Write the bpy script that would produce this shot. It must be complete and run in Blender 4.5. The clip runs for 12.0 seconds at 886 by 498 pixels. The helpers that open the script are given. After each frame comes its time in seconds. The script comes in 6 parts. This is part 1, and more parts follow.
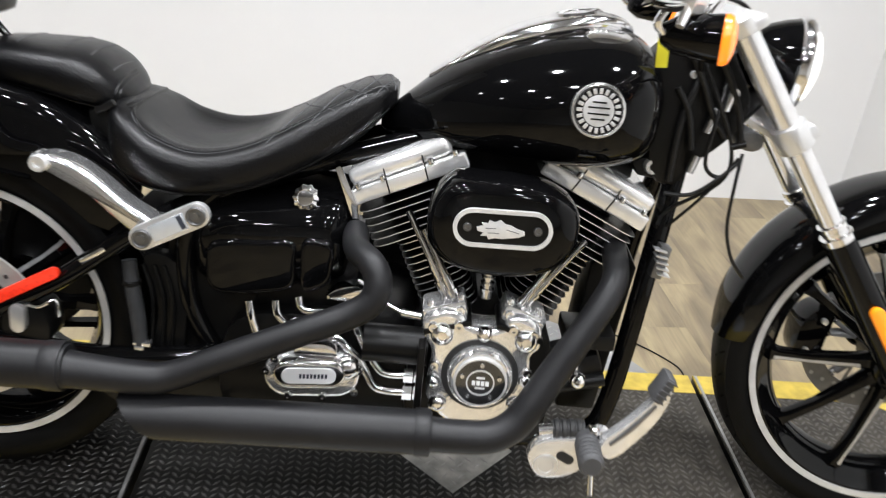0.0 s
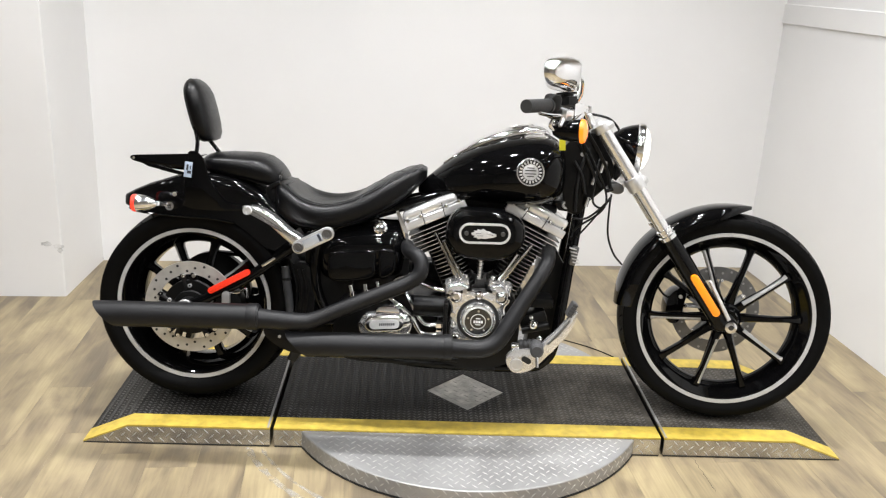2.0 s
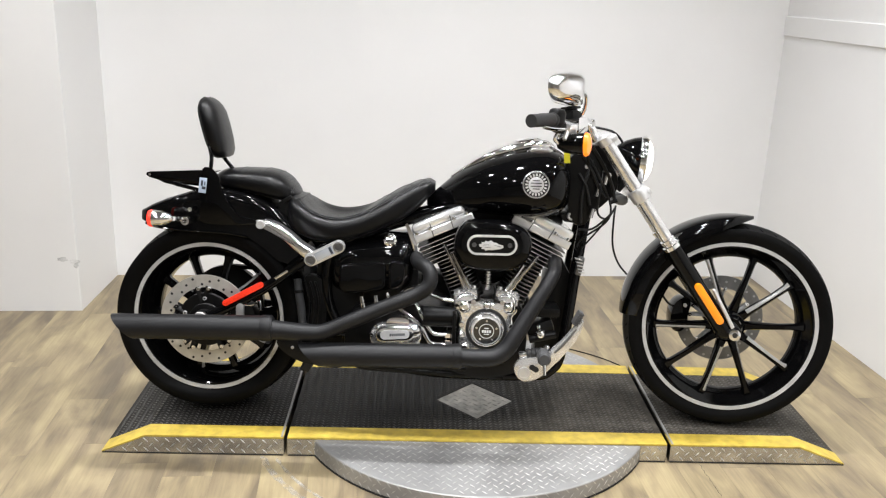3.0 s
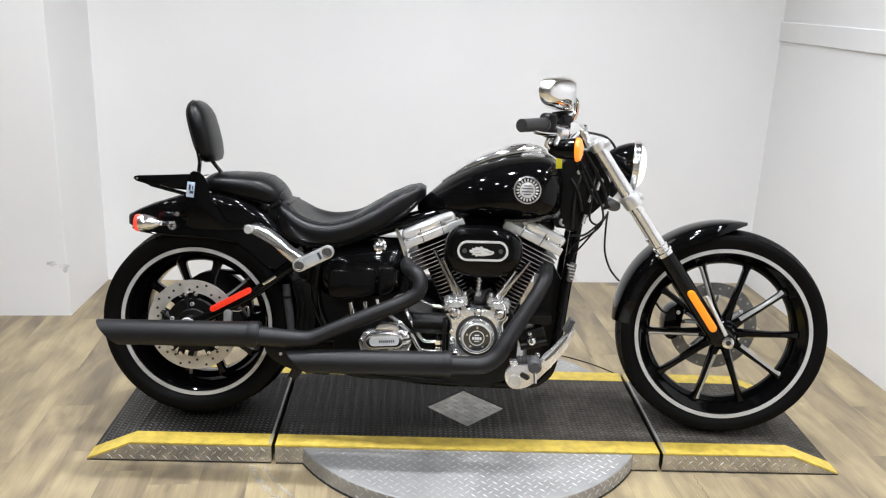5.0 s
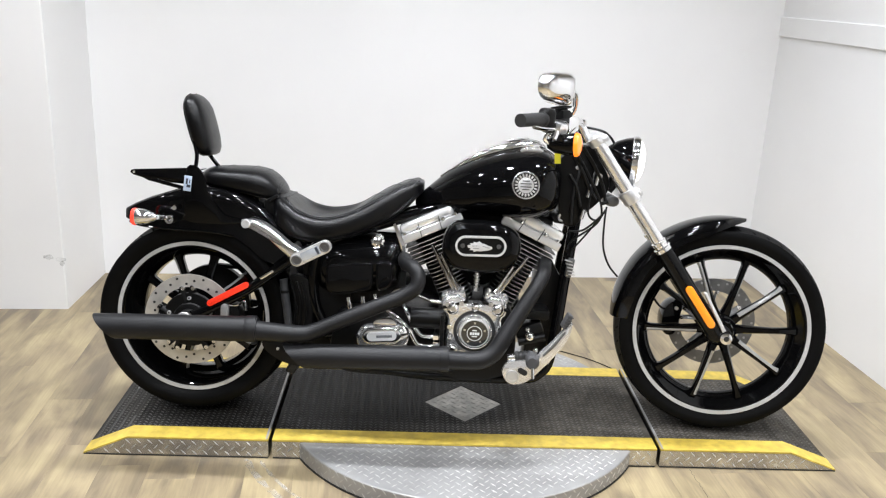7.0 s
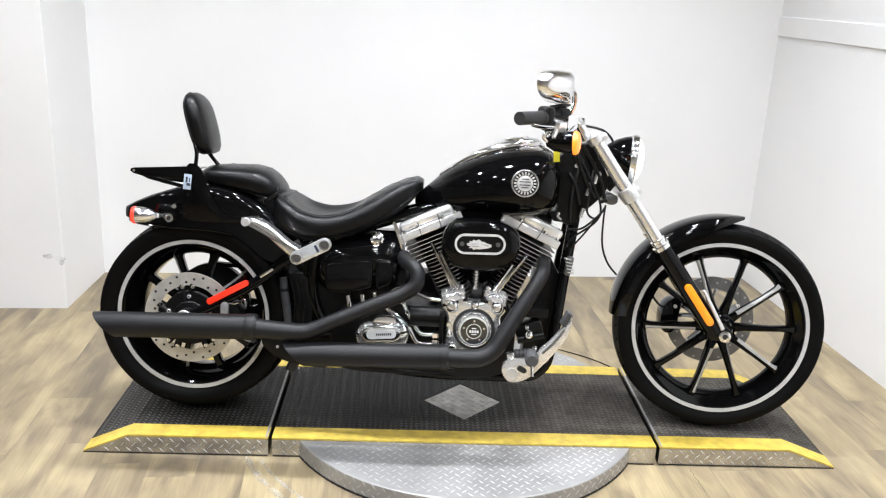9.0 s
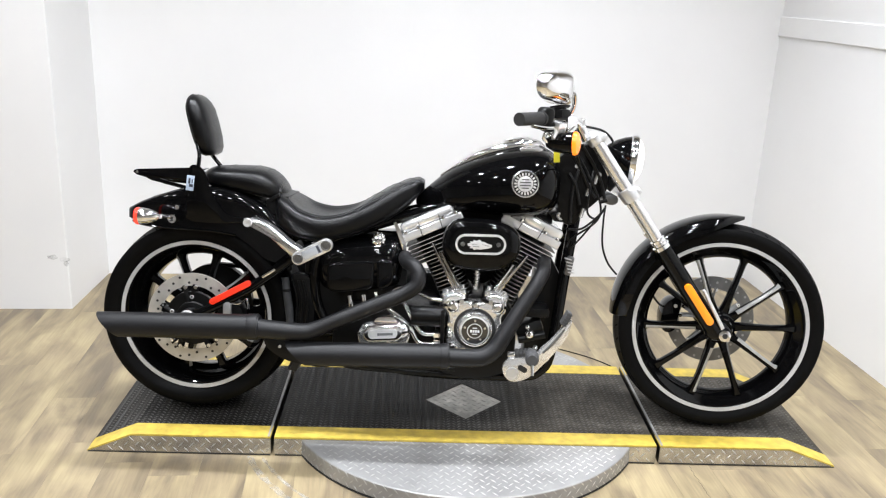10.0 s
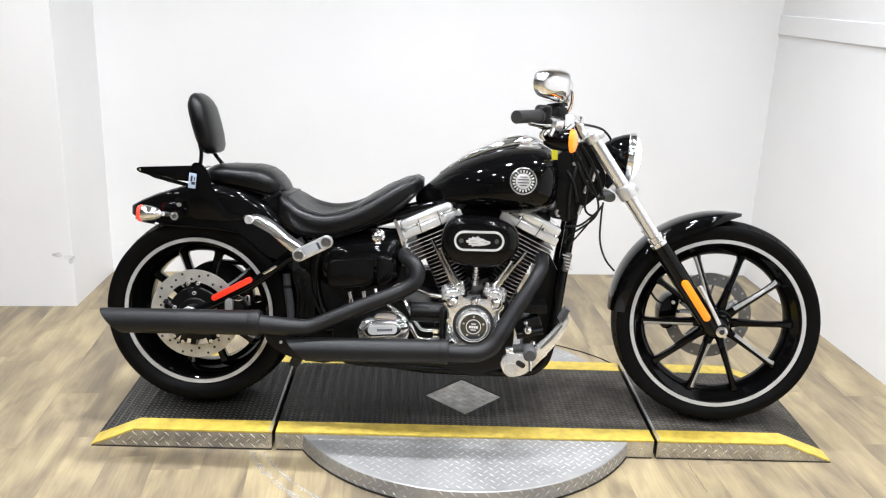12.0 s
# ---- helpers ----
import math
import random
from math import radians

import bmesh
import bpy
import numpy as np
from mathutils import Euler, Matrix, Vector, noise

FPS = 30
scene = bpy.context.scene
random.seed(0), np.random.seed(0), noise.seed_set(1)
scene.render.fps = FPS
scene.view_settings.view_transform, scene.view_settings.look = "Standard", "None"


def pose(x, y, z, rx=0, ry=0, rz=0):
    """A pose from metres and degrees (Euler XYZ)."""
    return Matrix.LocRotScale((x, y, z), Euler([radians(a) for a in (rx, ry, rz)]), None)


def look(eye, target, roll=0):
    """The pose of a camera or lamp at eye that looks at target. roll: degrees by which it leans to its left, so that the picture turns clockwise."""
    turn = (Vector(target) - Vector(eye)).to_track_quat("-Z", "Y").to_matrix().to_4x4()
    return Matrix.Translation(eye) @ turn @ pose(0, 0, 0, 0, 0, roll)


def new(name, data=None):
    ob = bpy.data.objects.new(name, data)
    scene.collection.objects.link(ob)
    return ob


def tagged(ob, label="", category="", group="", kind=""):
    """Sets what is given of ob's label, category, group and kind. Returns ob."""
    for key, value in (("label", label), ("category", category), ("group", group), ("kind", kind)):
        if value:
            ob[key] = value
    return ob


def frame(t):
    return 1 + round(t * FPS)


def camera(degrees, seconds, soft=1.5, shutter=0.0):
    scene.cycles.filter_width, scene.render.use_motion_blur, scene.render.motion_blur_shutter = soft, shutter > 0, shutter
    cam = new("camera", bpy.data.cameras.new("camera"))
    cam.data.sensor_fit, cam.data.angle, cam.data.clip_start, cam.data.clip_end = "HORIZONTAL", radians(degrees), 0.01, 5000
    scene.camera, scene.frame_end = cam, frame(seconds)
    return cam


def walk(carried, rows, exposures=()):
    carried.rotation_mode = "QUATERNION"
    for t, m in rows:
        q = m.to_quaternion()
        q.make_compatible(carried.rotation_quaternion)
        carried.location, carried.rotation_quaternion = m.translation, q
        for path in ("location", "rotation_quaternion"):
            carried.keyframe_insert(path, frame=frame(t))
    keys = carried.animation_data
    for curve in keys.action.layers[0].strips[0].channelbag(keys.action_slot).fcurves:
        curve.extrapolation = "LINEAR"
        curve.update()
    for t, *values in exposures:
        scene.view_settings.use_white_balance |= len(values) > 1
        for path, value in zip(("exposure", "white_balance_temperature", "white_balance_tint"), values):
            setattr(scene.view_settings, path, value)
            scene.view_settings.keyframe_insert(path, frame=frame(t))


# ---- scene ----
cam = camera(54.56, 12.0, soft=1.2, shutter=0.4)
PATH = [
    (0, (-0.1292, -1.3492, 1.2952), (0.0096, 0.4148, 0.3645), 5.98),
    (0.5, (-0.1256, -1.7556, 1.3594), (-0.0311, 0.0762, 0.5630), 1.77),
    (1, (-0.0999, -2.1174, 1.4314), (-0.1121, -0.2357, 0.7539), 1.49),
    (1.5, (-0.0910, -2.3988, 1.4540), (-0.0650, -0.5060, 0.8088), 3.24),
    (2, (-0.1853, -2.6189, 1.4569), (-0.0963, -0.7185, 0.8401), 2.83),
    (2.5, (-0.1971, -2.6852, 1.4682), (-0.1273, -0.7772, 0.8725), 2.06),
    (4.5, (-0.1550, -2.6495, 1.4769), (-0.0807, -0.7379, 0.8937), 2.56),
    (5, (-0.1642, -2.6506, 1.4675), (-0.0903, -0.7375, 0.8891), 2.36),
    (5.5, (-0.1577, -2.6450, 1.4747), (-0.0806, -0.7336, 0.8909), 2.60),
    (6, (-0.1620, -2.6434, 1.4692), (-0.0901, -0.7316, 0.8862), 2.53),
    (6.5, (-0.1616, -2.6415, 1.4667), (-0.0850, -0.7313, 0.8791), 2.41),
    (7, (-0.1633, -2.6418, 1.4683), (-0.0847, -0.7329, 0.8766), 2.60),
    (9, (-0.1652, -2.6499, 1.4614), (-0.0838, -0.7404, 0.8720), 2.59),
    (9.5, (-0.1661, -2.6555, 1.4633), (-0.0815, -0.7459, 0.8749), 2.57),
    (10, (-0.1545, -2.6660, 1.4656), (-0.0836, -0.7559, 0.8771), 2.40),
    (10.5, (-0.1488, -2.6834, 1.4656), (-0.0850, -0.7707, 0.8845), 2.50),
    (11, (-0.1414, -2.6889, 1.4669), (-0.0870, -0.7782, 0.8784), 2.59),
    (11.5, (-0.1342, -2.6950, 1.4662), (-0.0763, -0.7853, 0.8750), 2.32),
    (12, (-0.1360, -2.6969, 1.4656), (-0.0770, -0.7867, 0.8761), 2.26),
]
walk(cam, [(t, look(eye, target, roll)) for t, eye, target, roll in PATH],
     [(0.0, -0.1, 6600, 10), (1.0, -0.12, 6820, 10), (2.5, -0.18, 6820, 10), (4.5, -0.25, 6500, 10), (6.0, -0.22, 6500, 10), (6.5, -0.17, 6500, 10), (7.2, -0.06, 6500, 10), (9.0, 0.02, 6500, 10), (12.0, 0.02, 6500, 10)])

# ---- light ----
world = bpy.data.worlds.new("world")
world.use_nodes = True
world.node_tree.nodes["Background"].inputs[0].default_value = (0.9, 0.93, 1.0, 1)
world.node_tree.nodes["Background"].inputs[1].default_value = 0.05
scene.world = world
CEILING = 3.0
LAMPS = [(-1.55, 0.15, 22), (-0.5, 0.15, 24), (0.5, 0.15, 24), (1.2, 0.15, 18), (-1.5, -1.1, 13), (-0.5, -1.1, 13), (0.5, -1.1, 13), (1.3, -1.1, 11),
         (-1.5, -2.2, 14), (-0.5, -2.2, 14), (0.5, -2.2, 14), (1.4, -2.2, 12), (-2.9, -0.35, 7), (-2.9, -1.6, 5), (-1.5, -3.6, 27), (-0.4, -3.6, 27), (0.7, -3.6, 27)]
for lx, ly, watts in LAMPS:
    lamp = bpy.data.lights.new("ceiling_lamp", "AREA")
    lamp.shape, lamp.size, lamp.energy, lamp.color = "DISK", 0.14, watts, (0.95, 0.985, 1.045)
    lamp.spread = math.radians(132)
    new("ceiling_lamp", lamp).matrix_world = pose(lx, ly, CEILING - 0.03)


# ---- materials ----
def material(name, base, rough=0.5, metal=0.0, coat=0.0, vary=0.0, scale=20.0, bump=0.0, bump_scale=80.0, spec=0.5, emit=None, rough_vary=0.0):
    m = bpy.data.materials.new(name)
    m.use_nodes = True
    nt = m.node_tree
    p = nt.nodes["Principled BSDF"]
    p.inputs["Base Color"].default_value = (*base, 1)
    p.inputs["Roughness"].default_value = rough
    p.inputs["Metallic"].default_value = metal
    p.inputs["Coat Weight"].default_value = coat
    p.inputs["Coat Roughness"].default_value = 0.03
    p.inputs["Specular IOR Level"].default_value = spec
    co = nt.nodes.new("ShaderNodeTexCoord")
    if vary or rough_vary:
        n = nt.nodes.new("ShaderNodeTexNoise")
        n.inputs["Scale"].default_value, n.inputs["Detail"].default_value = scale, 6
        nt.links.new(co.outputs["Object"], n.inputs["Vector"])
        if vary:
            r = nt.nodes.new("ShaderNodeValToRGB")
            r.color_ramp.elements[0].color = (*[c * (1 - vary) for c in base], 1)
            r.color_ramp.elements[1].color = (*[min(1, c * (1 + vary)) for c in base], 1)
            r.color_ramp.elements[0].position, r.color_ramp.elements[1].position = 0.3, 0.7
            nt.links.new(n.outputs["Fac"], r.inputs["Fac"])
            nt.links.new(r.outputs["Color"], p.inputs["Base Color"])
        if rough_vary:
            mr = nt.nodes.new("ShaderNodeMapRange")
            mr.inputs["To Min"].default_value, mr.inputs["To Max"].default_value = max(0.0, rough - rough_vary), rough + rough_vary
            nt.links.new(n.outputs["Fac"], mr.inputs["Value"])
            nt.links.new(mr.outputs["Result"], p.inputs["Roughness"])
    if bump:
        n2 = nt.nodes.new("ShaderNodeTexNoise")
        n2.inputs["Scale"].default_value, n2.inputs["Detail"].default_value = bump_scale, 4
        nt.links.new(co.outputs["Object"], n2.inputs["Vector"])
        b = nt.nodes.new("ShaderNodeBump")
        b.inputs["Strength"].default_value, b.inputs["Distance"].default_value = bump, 0.002
        nt.links.new(n2.outputs["Fac"], b.inputs["Height"])
        nt.links.new(b.outputs["Normal"], p.inputs["Normal"])
    if emit:
        p.inputs["Emission Color"].default_value = (*emit[:3], 1)
        p.inputs["Emission Strength"].default_value = emit[3]
    return m


PAINT = material("black_paint", (0.002, 0.002, 0.0022), 0.05, coat=0.12, spec=0.16)
SATIN = material("satin_black", (0.003, 0.003, 0.003), 0.35, spec=0.22, rough_vary=0.1, scale=30)
CASE = material("black_casting", (0.0025, 0.0025, 0.0025), 0.32, spec=0.22, bump=0.25, bump_scale=400)
EXHAUST = material("matte_grey_black_pipe", (0.0078, 0.0078, 0.0086), 0.44, spec=0.28, vary=0.15, scale=14, bump=0.12, bump_scale=500, rough_vary=0.08)
RUBBER = material("tyre_rubber", (0.0022, 0.0022, 0.0023), 0.5, spec=0.09, vary=0.3, scale=10, bump=0.2, bump_scale=300)
GRIP = material("grip_rubber", (0.020, 0.020, 0.0205), 0.6, vary=0.2, bump=0.3, bump_scale=250)
PEGRUBBER = material("grey_peg_rubber", (0.05, 0.05, 0.052), 0.55, vary=0.2, bump=0.3, bump_scale=250)
LEATHER = material("black_leather", (0.0022, 0.0022, 0.0026), 0.31, vary=0.2, scale=30, spec=0.24, bump=0.35, bump_scale=260, rough_vary=0.08)
STITCH = material("grey_thread", (0.06, 0.06, 0.063), 0.7)
CHROME = material("chrome", (0.88, 0.88, 0.89), 0.10, metal=1.0, rough_vary=0.03, scale=12)
POLISHED = material("polished_aluminium", (0.82, 0.82, 0.82), 0.15, metal=0.93, vary=0.03, rough_vary=0.04, scale=8)
FORK = material("bright_fork_tube", (0.86, 0.86, 0.87), 0.16, metal=0.9, rough_vary=0.03, scale=8)
SILVER = material("silver_casting", (0.68, 0.68, 0.68), 0.3, metal=0.75, vary=0.06, rough_vary=0.08, scale=14, bump=0.1, bump_scale=300)
STRIPE = material("silver_rim_line", (0.50, 0.50, 0.50), 0.4, metal=0.25, vary=0.08, scale=30)
SATINCHROME = material("satin_chrome", (0.93, 0.93, 0.93), 0.14, metal=0.7, rough_vary=0.05, scale=10, bump=0.06, bump_scale=22)
CASTCHROME = material("cast_chrome", (0.93, 0.93, 0.93), 0.08, metal=0.85, rough_vary=0.03, scale=14, bump=0.85, bump_scale=42)
FINEDGE = material("machined_fin_edge", (0.82, 0.82, 0.82), 0.3, metal=0.75)
FINDARK = material("dark_fin_edge", (0.55, 0.55, 0.55), 0.24, metal=0.7)
PEGMETAL = material("polished_forging", (0.84, 0.84, 0.84), 0.14, metal=0.75, vary=0.12, scale=24, rough_vary=0.08, bump=0.45, bump_scale=34)
DISCSTEEL = material("brake_disc_steel", (0.62, 0.60, 0.56), 0.38, metal=0.7, vary=0.15, scale=25, rough_vary=0.1)
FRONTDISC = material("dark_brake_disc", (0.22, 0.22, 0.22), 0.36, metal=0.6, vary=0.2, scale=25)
PLASTIC = material("dark_grey_plastic", (0.011, 0.0113, 0.013), 0.42, spec=0.35, vary=0.2, scale=12, bump=0.1)
SPOKEEDGE = material("machined_spoke_edge", (0.50, 0.50, 0.50), 0.34, metal=0.55, vary=0.12, scale=40)
BRIGHT = material("bright_machined_face", (0.72, 0.72, 0.72), 0.32, metal=0.45, vary=0.08, scale=60)
# Amber of the fork reflector: no lamp, a faint glow is added.
GLOWAMBER = material("amber_lens", (0.95, 0.28, 0.01), 0.2, coat=0.6, emit=(1.0, 0.30, 0.02, 0.2))
AMBERLIT = material("lit_amber_lens", (0.6, 0.14, 0.01), 0.2, coat=0.6, emit=(1.0, 0.24, 0.01, 1.35))
# Unlit reflector; a small emission stands in for the light it returns.
GLOWRED = material("glowing_red_reflector", (0.75, 0.03, 0.012), 0.25, coat=0.6, emit=(1.0, 0.06, 0.02, 0.25), vary=0.2, scale=200)
REDLIT = material("lit_red_lens", (0.8, 0.03, 0.02), 0.2, coat=0.6, emit=(1.0, 0.06, 0.03, 1.0))
YELLOW = material("yellow_tape", (0.50, 0.365, 0.058), 0.5, vary=0.22, scale=34, bump=0.15, bump_scale=120, rough_vary=0.1)
TAG = material("yellow_tag", (0.72, 0.66, 0.03), 0.4)
BLUETAG = material("pale_blue_label", (0.42, 0.5, 0.62), 0.5)
INK = material("dark_print", (0.02, 0.025, 0.04), 0.6)
MARK = material("white_print", (0.75, 0.75, 0.75), 0.4)
HOSE = material("grey_rubber_hose", (0.028, 0.029, 0.031), 0.5, spec=0.35, vary=0.2, scale=40)
CABLE = material("black_cable", (0.004, 0.004, 0.004), 0.36, spec=0.3)
HEADLENS = material("lit_headlamp_lens", (0.95, 0.95, 0.95), 0.1, coat=1.0, emit=(1.0, 0.97, 0.92, 2.5))
MAT = material("worn_black_rubber_mat", (0.011, 0.0102, 0.0092), 0.5, spec=0.22, vary=0.7, scale=2.6, bump=0.25, bump_scale=200, rough_vary=0.12)
# Ridges paler than the mat: wear, plus caught highlights put into the colour.
TREAD = material("worn_highlit_ridge", (0.060, 0.057, 0.053), 0.28, spec=0.8, vary=0.6, scale=2.2)
STEEL = material("tread_plate_steel", (0.345, 0.343, 0.337), 0.45, metal=0.5, vary=0.16, scale=7, rough_vary=0.12, bump=0.1, bump_scale=150)
DIRTSTEEL = material("dirty_tread_plate", (0.50, 0.49, 0.46), 0.48, metal=0.6, vary=0.4, scale=22, rough_vary=0.15, bump=0.15, bump_scale=120)
INLAY = material("pale_blue_grey_inlay", (0.62, 0.66, 0.72), 0.22, metal=0.55, vary=0.05, scale=40)
DARKMIRROR = material("smoked_chrome", (0.12, 0.12, 0.12), 0.10, metal=0.9, rough_vary=0.04, scale=30)
DARKMETAL = material("dark_grey_metal", (0.16, 0.16, 0.16), 0.35, metal=0.8, vary=0.1, scale=80)
SKIRT = material("floor_reflecting_tread_plate", (0.54, 0.53, 0.51), 0.24, metal=0.95, vary=0.2, scale=16, rough_vary=0.1, bump=0.1, bump_scale=120)
LOZENGE = material("worn_bright_lozenge", (0.54, 0.53, 0.515), 0.36, metal=0.6, vary=0.4, scale=3.2)
GROOVE = material("tyre_groove", (0.0015, 0.0015, 0.0015), 0.9, spec=0.1)
SEAM = material("dark_gap", (0.012, 0.012, 0.012), 0.6)
HOUSING = material("white_lamp_housing", (0.8, 0.8, 0.8), 0.4)
GLOW = material("lamp_diffuser", (1, 1, 1), 0.5, emit=(1.0, 0.96, 0.9, 6.0))


def trodden(m, dust, x0, x1):
    """Dust and wear from tyres rolling on: a ragged patch that covers the mat beyond x0."""
    nt = m.node_tree
    nn, ln = nt.nodes.new, nt.links.new
    p = nt.nodes["Principled BSDF"]
    co, cut_x, n = nn("ShaderNodeTexCoord"), nn("ShaderNodeSeparateXYZ"), nn("ShaderNodeTexNoise")
    ln(co.outputs["Object"], cut_x.inputs[0])
    n.inputs["Scale"].default_value, n.inputs["Detail"].default_value = 5.0, 8
    ln(co.outputs["Object"], n.inputs["Vector"])
    shift = nn("ShaderNodeMath")
    shift.operation = "MULTIPLY_ADD"
    shift.inputs[1].default_value = 0.5
    ln(n.outputs["Fac"], shift.inputs[0])
    ln(cut_x.outputs["X"], shift.inputs[2])
    mask = nn("ShaderNodeMapRange")
    mask.interpolation_type = "SMOOTHSTEP"
    mask.inputs["From Min"].default_value, mask.inputs["From Max"].default_value = x0 + 0.25, x1 + 0.25
    mask.inputs["To Max"].default_value = 0.85
    ln(shift.outputs[0], mask.inputs["Value"])
    speck = nn("ShaderNodeTexNoise")
    speck.inputs["Scale"].default_value, speck.inputs["Detail"].default_value = 38.0, 6
    ln(co.outputs["Object"], speck.inputs["Vector"])
    ramp = nn("ShaderNodeValToRGB")
    ramp.color_ramp.elements[0].position, ramp.color_ramp.elements[1].position = 0.35, 0.7
    ramp.color_ramp.elements[0].color = (*[c * 0.7 for c in dust], 1)
    ramp.color_ramp.elements[1].color = (*[c * 1.35 for c in dust], 1)
    ln(speck.outputs["Fac"], ramp.inputs["Fac"])
    mix = nn("ShaderNodeMixRGB")
    ln(mask.outputs["Result"], mix.inputs[0])
    for link in list(p.inputs["Base Color"].links):
        ln(link.from_socket, mix.inputs[1])
    ln(ramp.outputs["Color"], mix.inputs[2])
    ln(mix.outputs[0], p.inputs["Base Color"])
    dull = nn("ShaderNodeMapRange")
    dull.inputs["To Min"].default_value, dull.inputs["To Max"].default_value = p.inputs["Roughness"].default_value, 0.75
    ln(mask.outputs["Result"], dull.inputs["Value"])
    ln(dull.outputs["Result"], p.inputs["Roughness"])
    return m


trodden(MAT, (0.060, 0.053, 0.043), 0.06, 0.42)
trodden(TREAD, (0.066, 0.059, 0.049), 0.05, 0.40)


def wall_material(name, base):
    m = material(name, base, 0.55, vary=0.025, scale=1.3, bump=0.06, bump_scale=60)
    return m


WALL = wall_material("white_wall_paint", (0.80, 0.80, 0.80))
CEIL = wall_material("dark_ceiling_paint", (0.11, 0.11, 0.112))
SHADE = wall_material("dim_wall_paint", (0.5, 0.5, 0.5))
DIM = wall_material("off_white_wall_paint", (0.74, 0.735, 0.73))


def plank_material():
    m = bpy.data.materials.new("vinyl_wood_plank")
    m.use_nodes = True
    nt = m.node_tree
    nn, ln = nt.nodes.new, nt.links.new
    p = nt.nodes["Principled BSDF"]
    co, info, add = nn("ShaderNodeTexCoord"), nn("ShaderNodeObjectInfo"), nn("ShaderNodeVectorMath")
    shift = nn("ShaderNodeVectorMath")
    shift.operation = "SCALE"
    shift.inputs[0].default_value = (13.0, 29.0, 7.0)
    ln(info.outputs["Random"], shift.inputs["Scale"])
    ln(co.outputs["Object"], add.inputs[0])
    ln(shift.outputs[0], add.inputs[1])
    stretch = nn("ShaderNodeMapping")
    stretch.inputs["Scale"].default_value = (10.0, 2.7, 1.0)
    ln(add.outputs[0], stretch.inputs["Vector"])
    big = nn("ShaderNodeTexNoise")
    big.inputs["Scale"].default_value, big.inputs["Detail"].default_value, big.inputs["Distortion"].default_value = 1.0, 9, 0.7
    ln(stretch.outputs[0], big.inputs["Vector"])
    fine_map = nn("ShaderNodeMapping")
    fine_map.inputs["Scale"].default_value = (150.0, 6.0, 1.0)
    ln(add.outputs[0], fine_map.inputs["Vector"])
    fine = nn("ShaderNodeTexNoise")
    fine.inputs["Scale"].default_value, fine.inputs["Detail"].default_value = 1.0, 5
    ln(fine_map.outputs[0], fine.inputs["Vector"])
    ramp = nn("ShaderNodeValToRGB")
    e = ramp.color_ramp.elements
    e[0].position, e[0].color = 0.32, (0.165, 0.131, 0.086, 1)
    e[1].position, e[1].color = 0.66, (0.385, 0.312, 0.180, 1)
    mid = e.new(0.48)
    mid.color = (0.268, 0.213, 0.128, 1)
    tone = nn("ShaderNodeMath")
    tone.operation = "MULTIPLY_ADD"
    tone.inputs[1].default_value, tone.inputs[2].default_value = 0.13, -0.065
    ln(info.outputs["Random"], tone.inputs[0])
    total = nn("ShaderNodeMath")
    ln(big.outputs["Fac"], total.inputs[0])
    ln(tone.outputs[0], total.inputs[1])
    ln(total.outputs[0], ramp.inputs["Fac"])
    mix = nn("ShaderNodeMixRGB")
    mix.blend_type = "MULTIPLY"
    mix.inputs[0].default_value = 0.3
    grain = nn("ShaderNodeValToRGB")
    grain.color_ramp.elements[0].position, grain.color_ramp.elements[1].position = 0.3, 0.65
    grain.color_ramp.elements[0].color = (0.45, 0.42, 0.4, 1)
    ln(fine.outputs["Fac"], grain.inputs["Fac"])
    ln(ramp.outputs["Color"], mix.inputs[1])
    ln(grain.outputs["Color"], mix.inputs[2])
    blot = nn("ShaderNodeTexNoise")
    blot.inputs["Scale"].default_value, blot.inputs["Detail"].default_value = 5.0, 3
    ln(add.outputs[0], blot.inputs["Vector"])
    gate = nn("ShaderNodeMapRange")
    gate.inputs["From Min"].default_value, gate.inputs["From Max"].default_value = 0.42, 0.68
    gate.inputs["To Max"].default_value = 0.6
    ln(blot.outputs["Fac"], gate.inputs["Value"])
    tint = nn("ShaderNodeMixRGB")
    tint.blend_type = "MULTIPLY"
    tint.inputs[2].default_value = (0.80, 0.78, 0.84, 1)
    ln(gate.outputs["Result"], tint.inputs[0])
    ln(mix.outputs[0], tint.inputs[1])
    ln(tint.outputs[0], p.inputs["Base Color"])
    p.inputs["Roughness"].default_value = 0.42
    b = nn("ShaderNodeBump")
    b.inputs["Strength"].default_value, b.inputs["Distance"].default_value = 0.15, 0.001
    ln(fine.outputs["Fac"], b.inputs["Height"])
    ln(b.outputs["Normal"], p.inputs["Normal"])
    return m


PLANK = plank_material()


# ---- mesh helpers ----
def finish(bm, angle=38):
    bmesh.ops.recalc_face_normals(bm, faces=bm.faces)
    lim = radians(angle)
    for f in bm.faces:
        f.smooth = True
    for e in bm.edges:
        if len(e.link_faces) == 2 and e.calc_face_angle(0) > lim:
            e.smooth = False


def part(name, bm, mats, parent=None, label="", angle=38):
    finish(bm, angle)
    me = bpy.data.meshes.new(name)
    bm.to_mesh(me)
    bm.free()
    for m in mats if isinstance(mats, (list, tuple)) else [mats]:
        me.materials.append(m)
    ob = new(name, me)
    if parent:
        ob.parent = parent
    if label:
        tagged(ob, label)
    return ob


def raw(name, verts, faces, mat, parent=None, label=""):
    me = bpy.data.meshes.new(name)
    me.from_pydata(verts, [], faces)
    me.materials.append(mat)
    ob = new(name, me)
    if parent:
        ob.parent = parent
    if label:
        tagged(ob, label)
    return ob


def B():
    return bmesh.new()


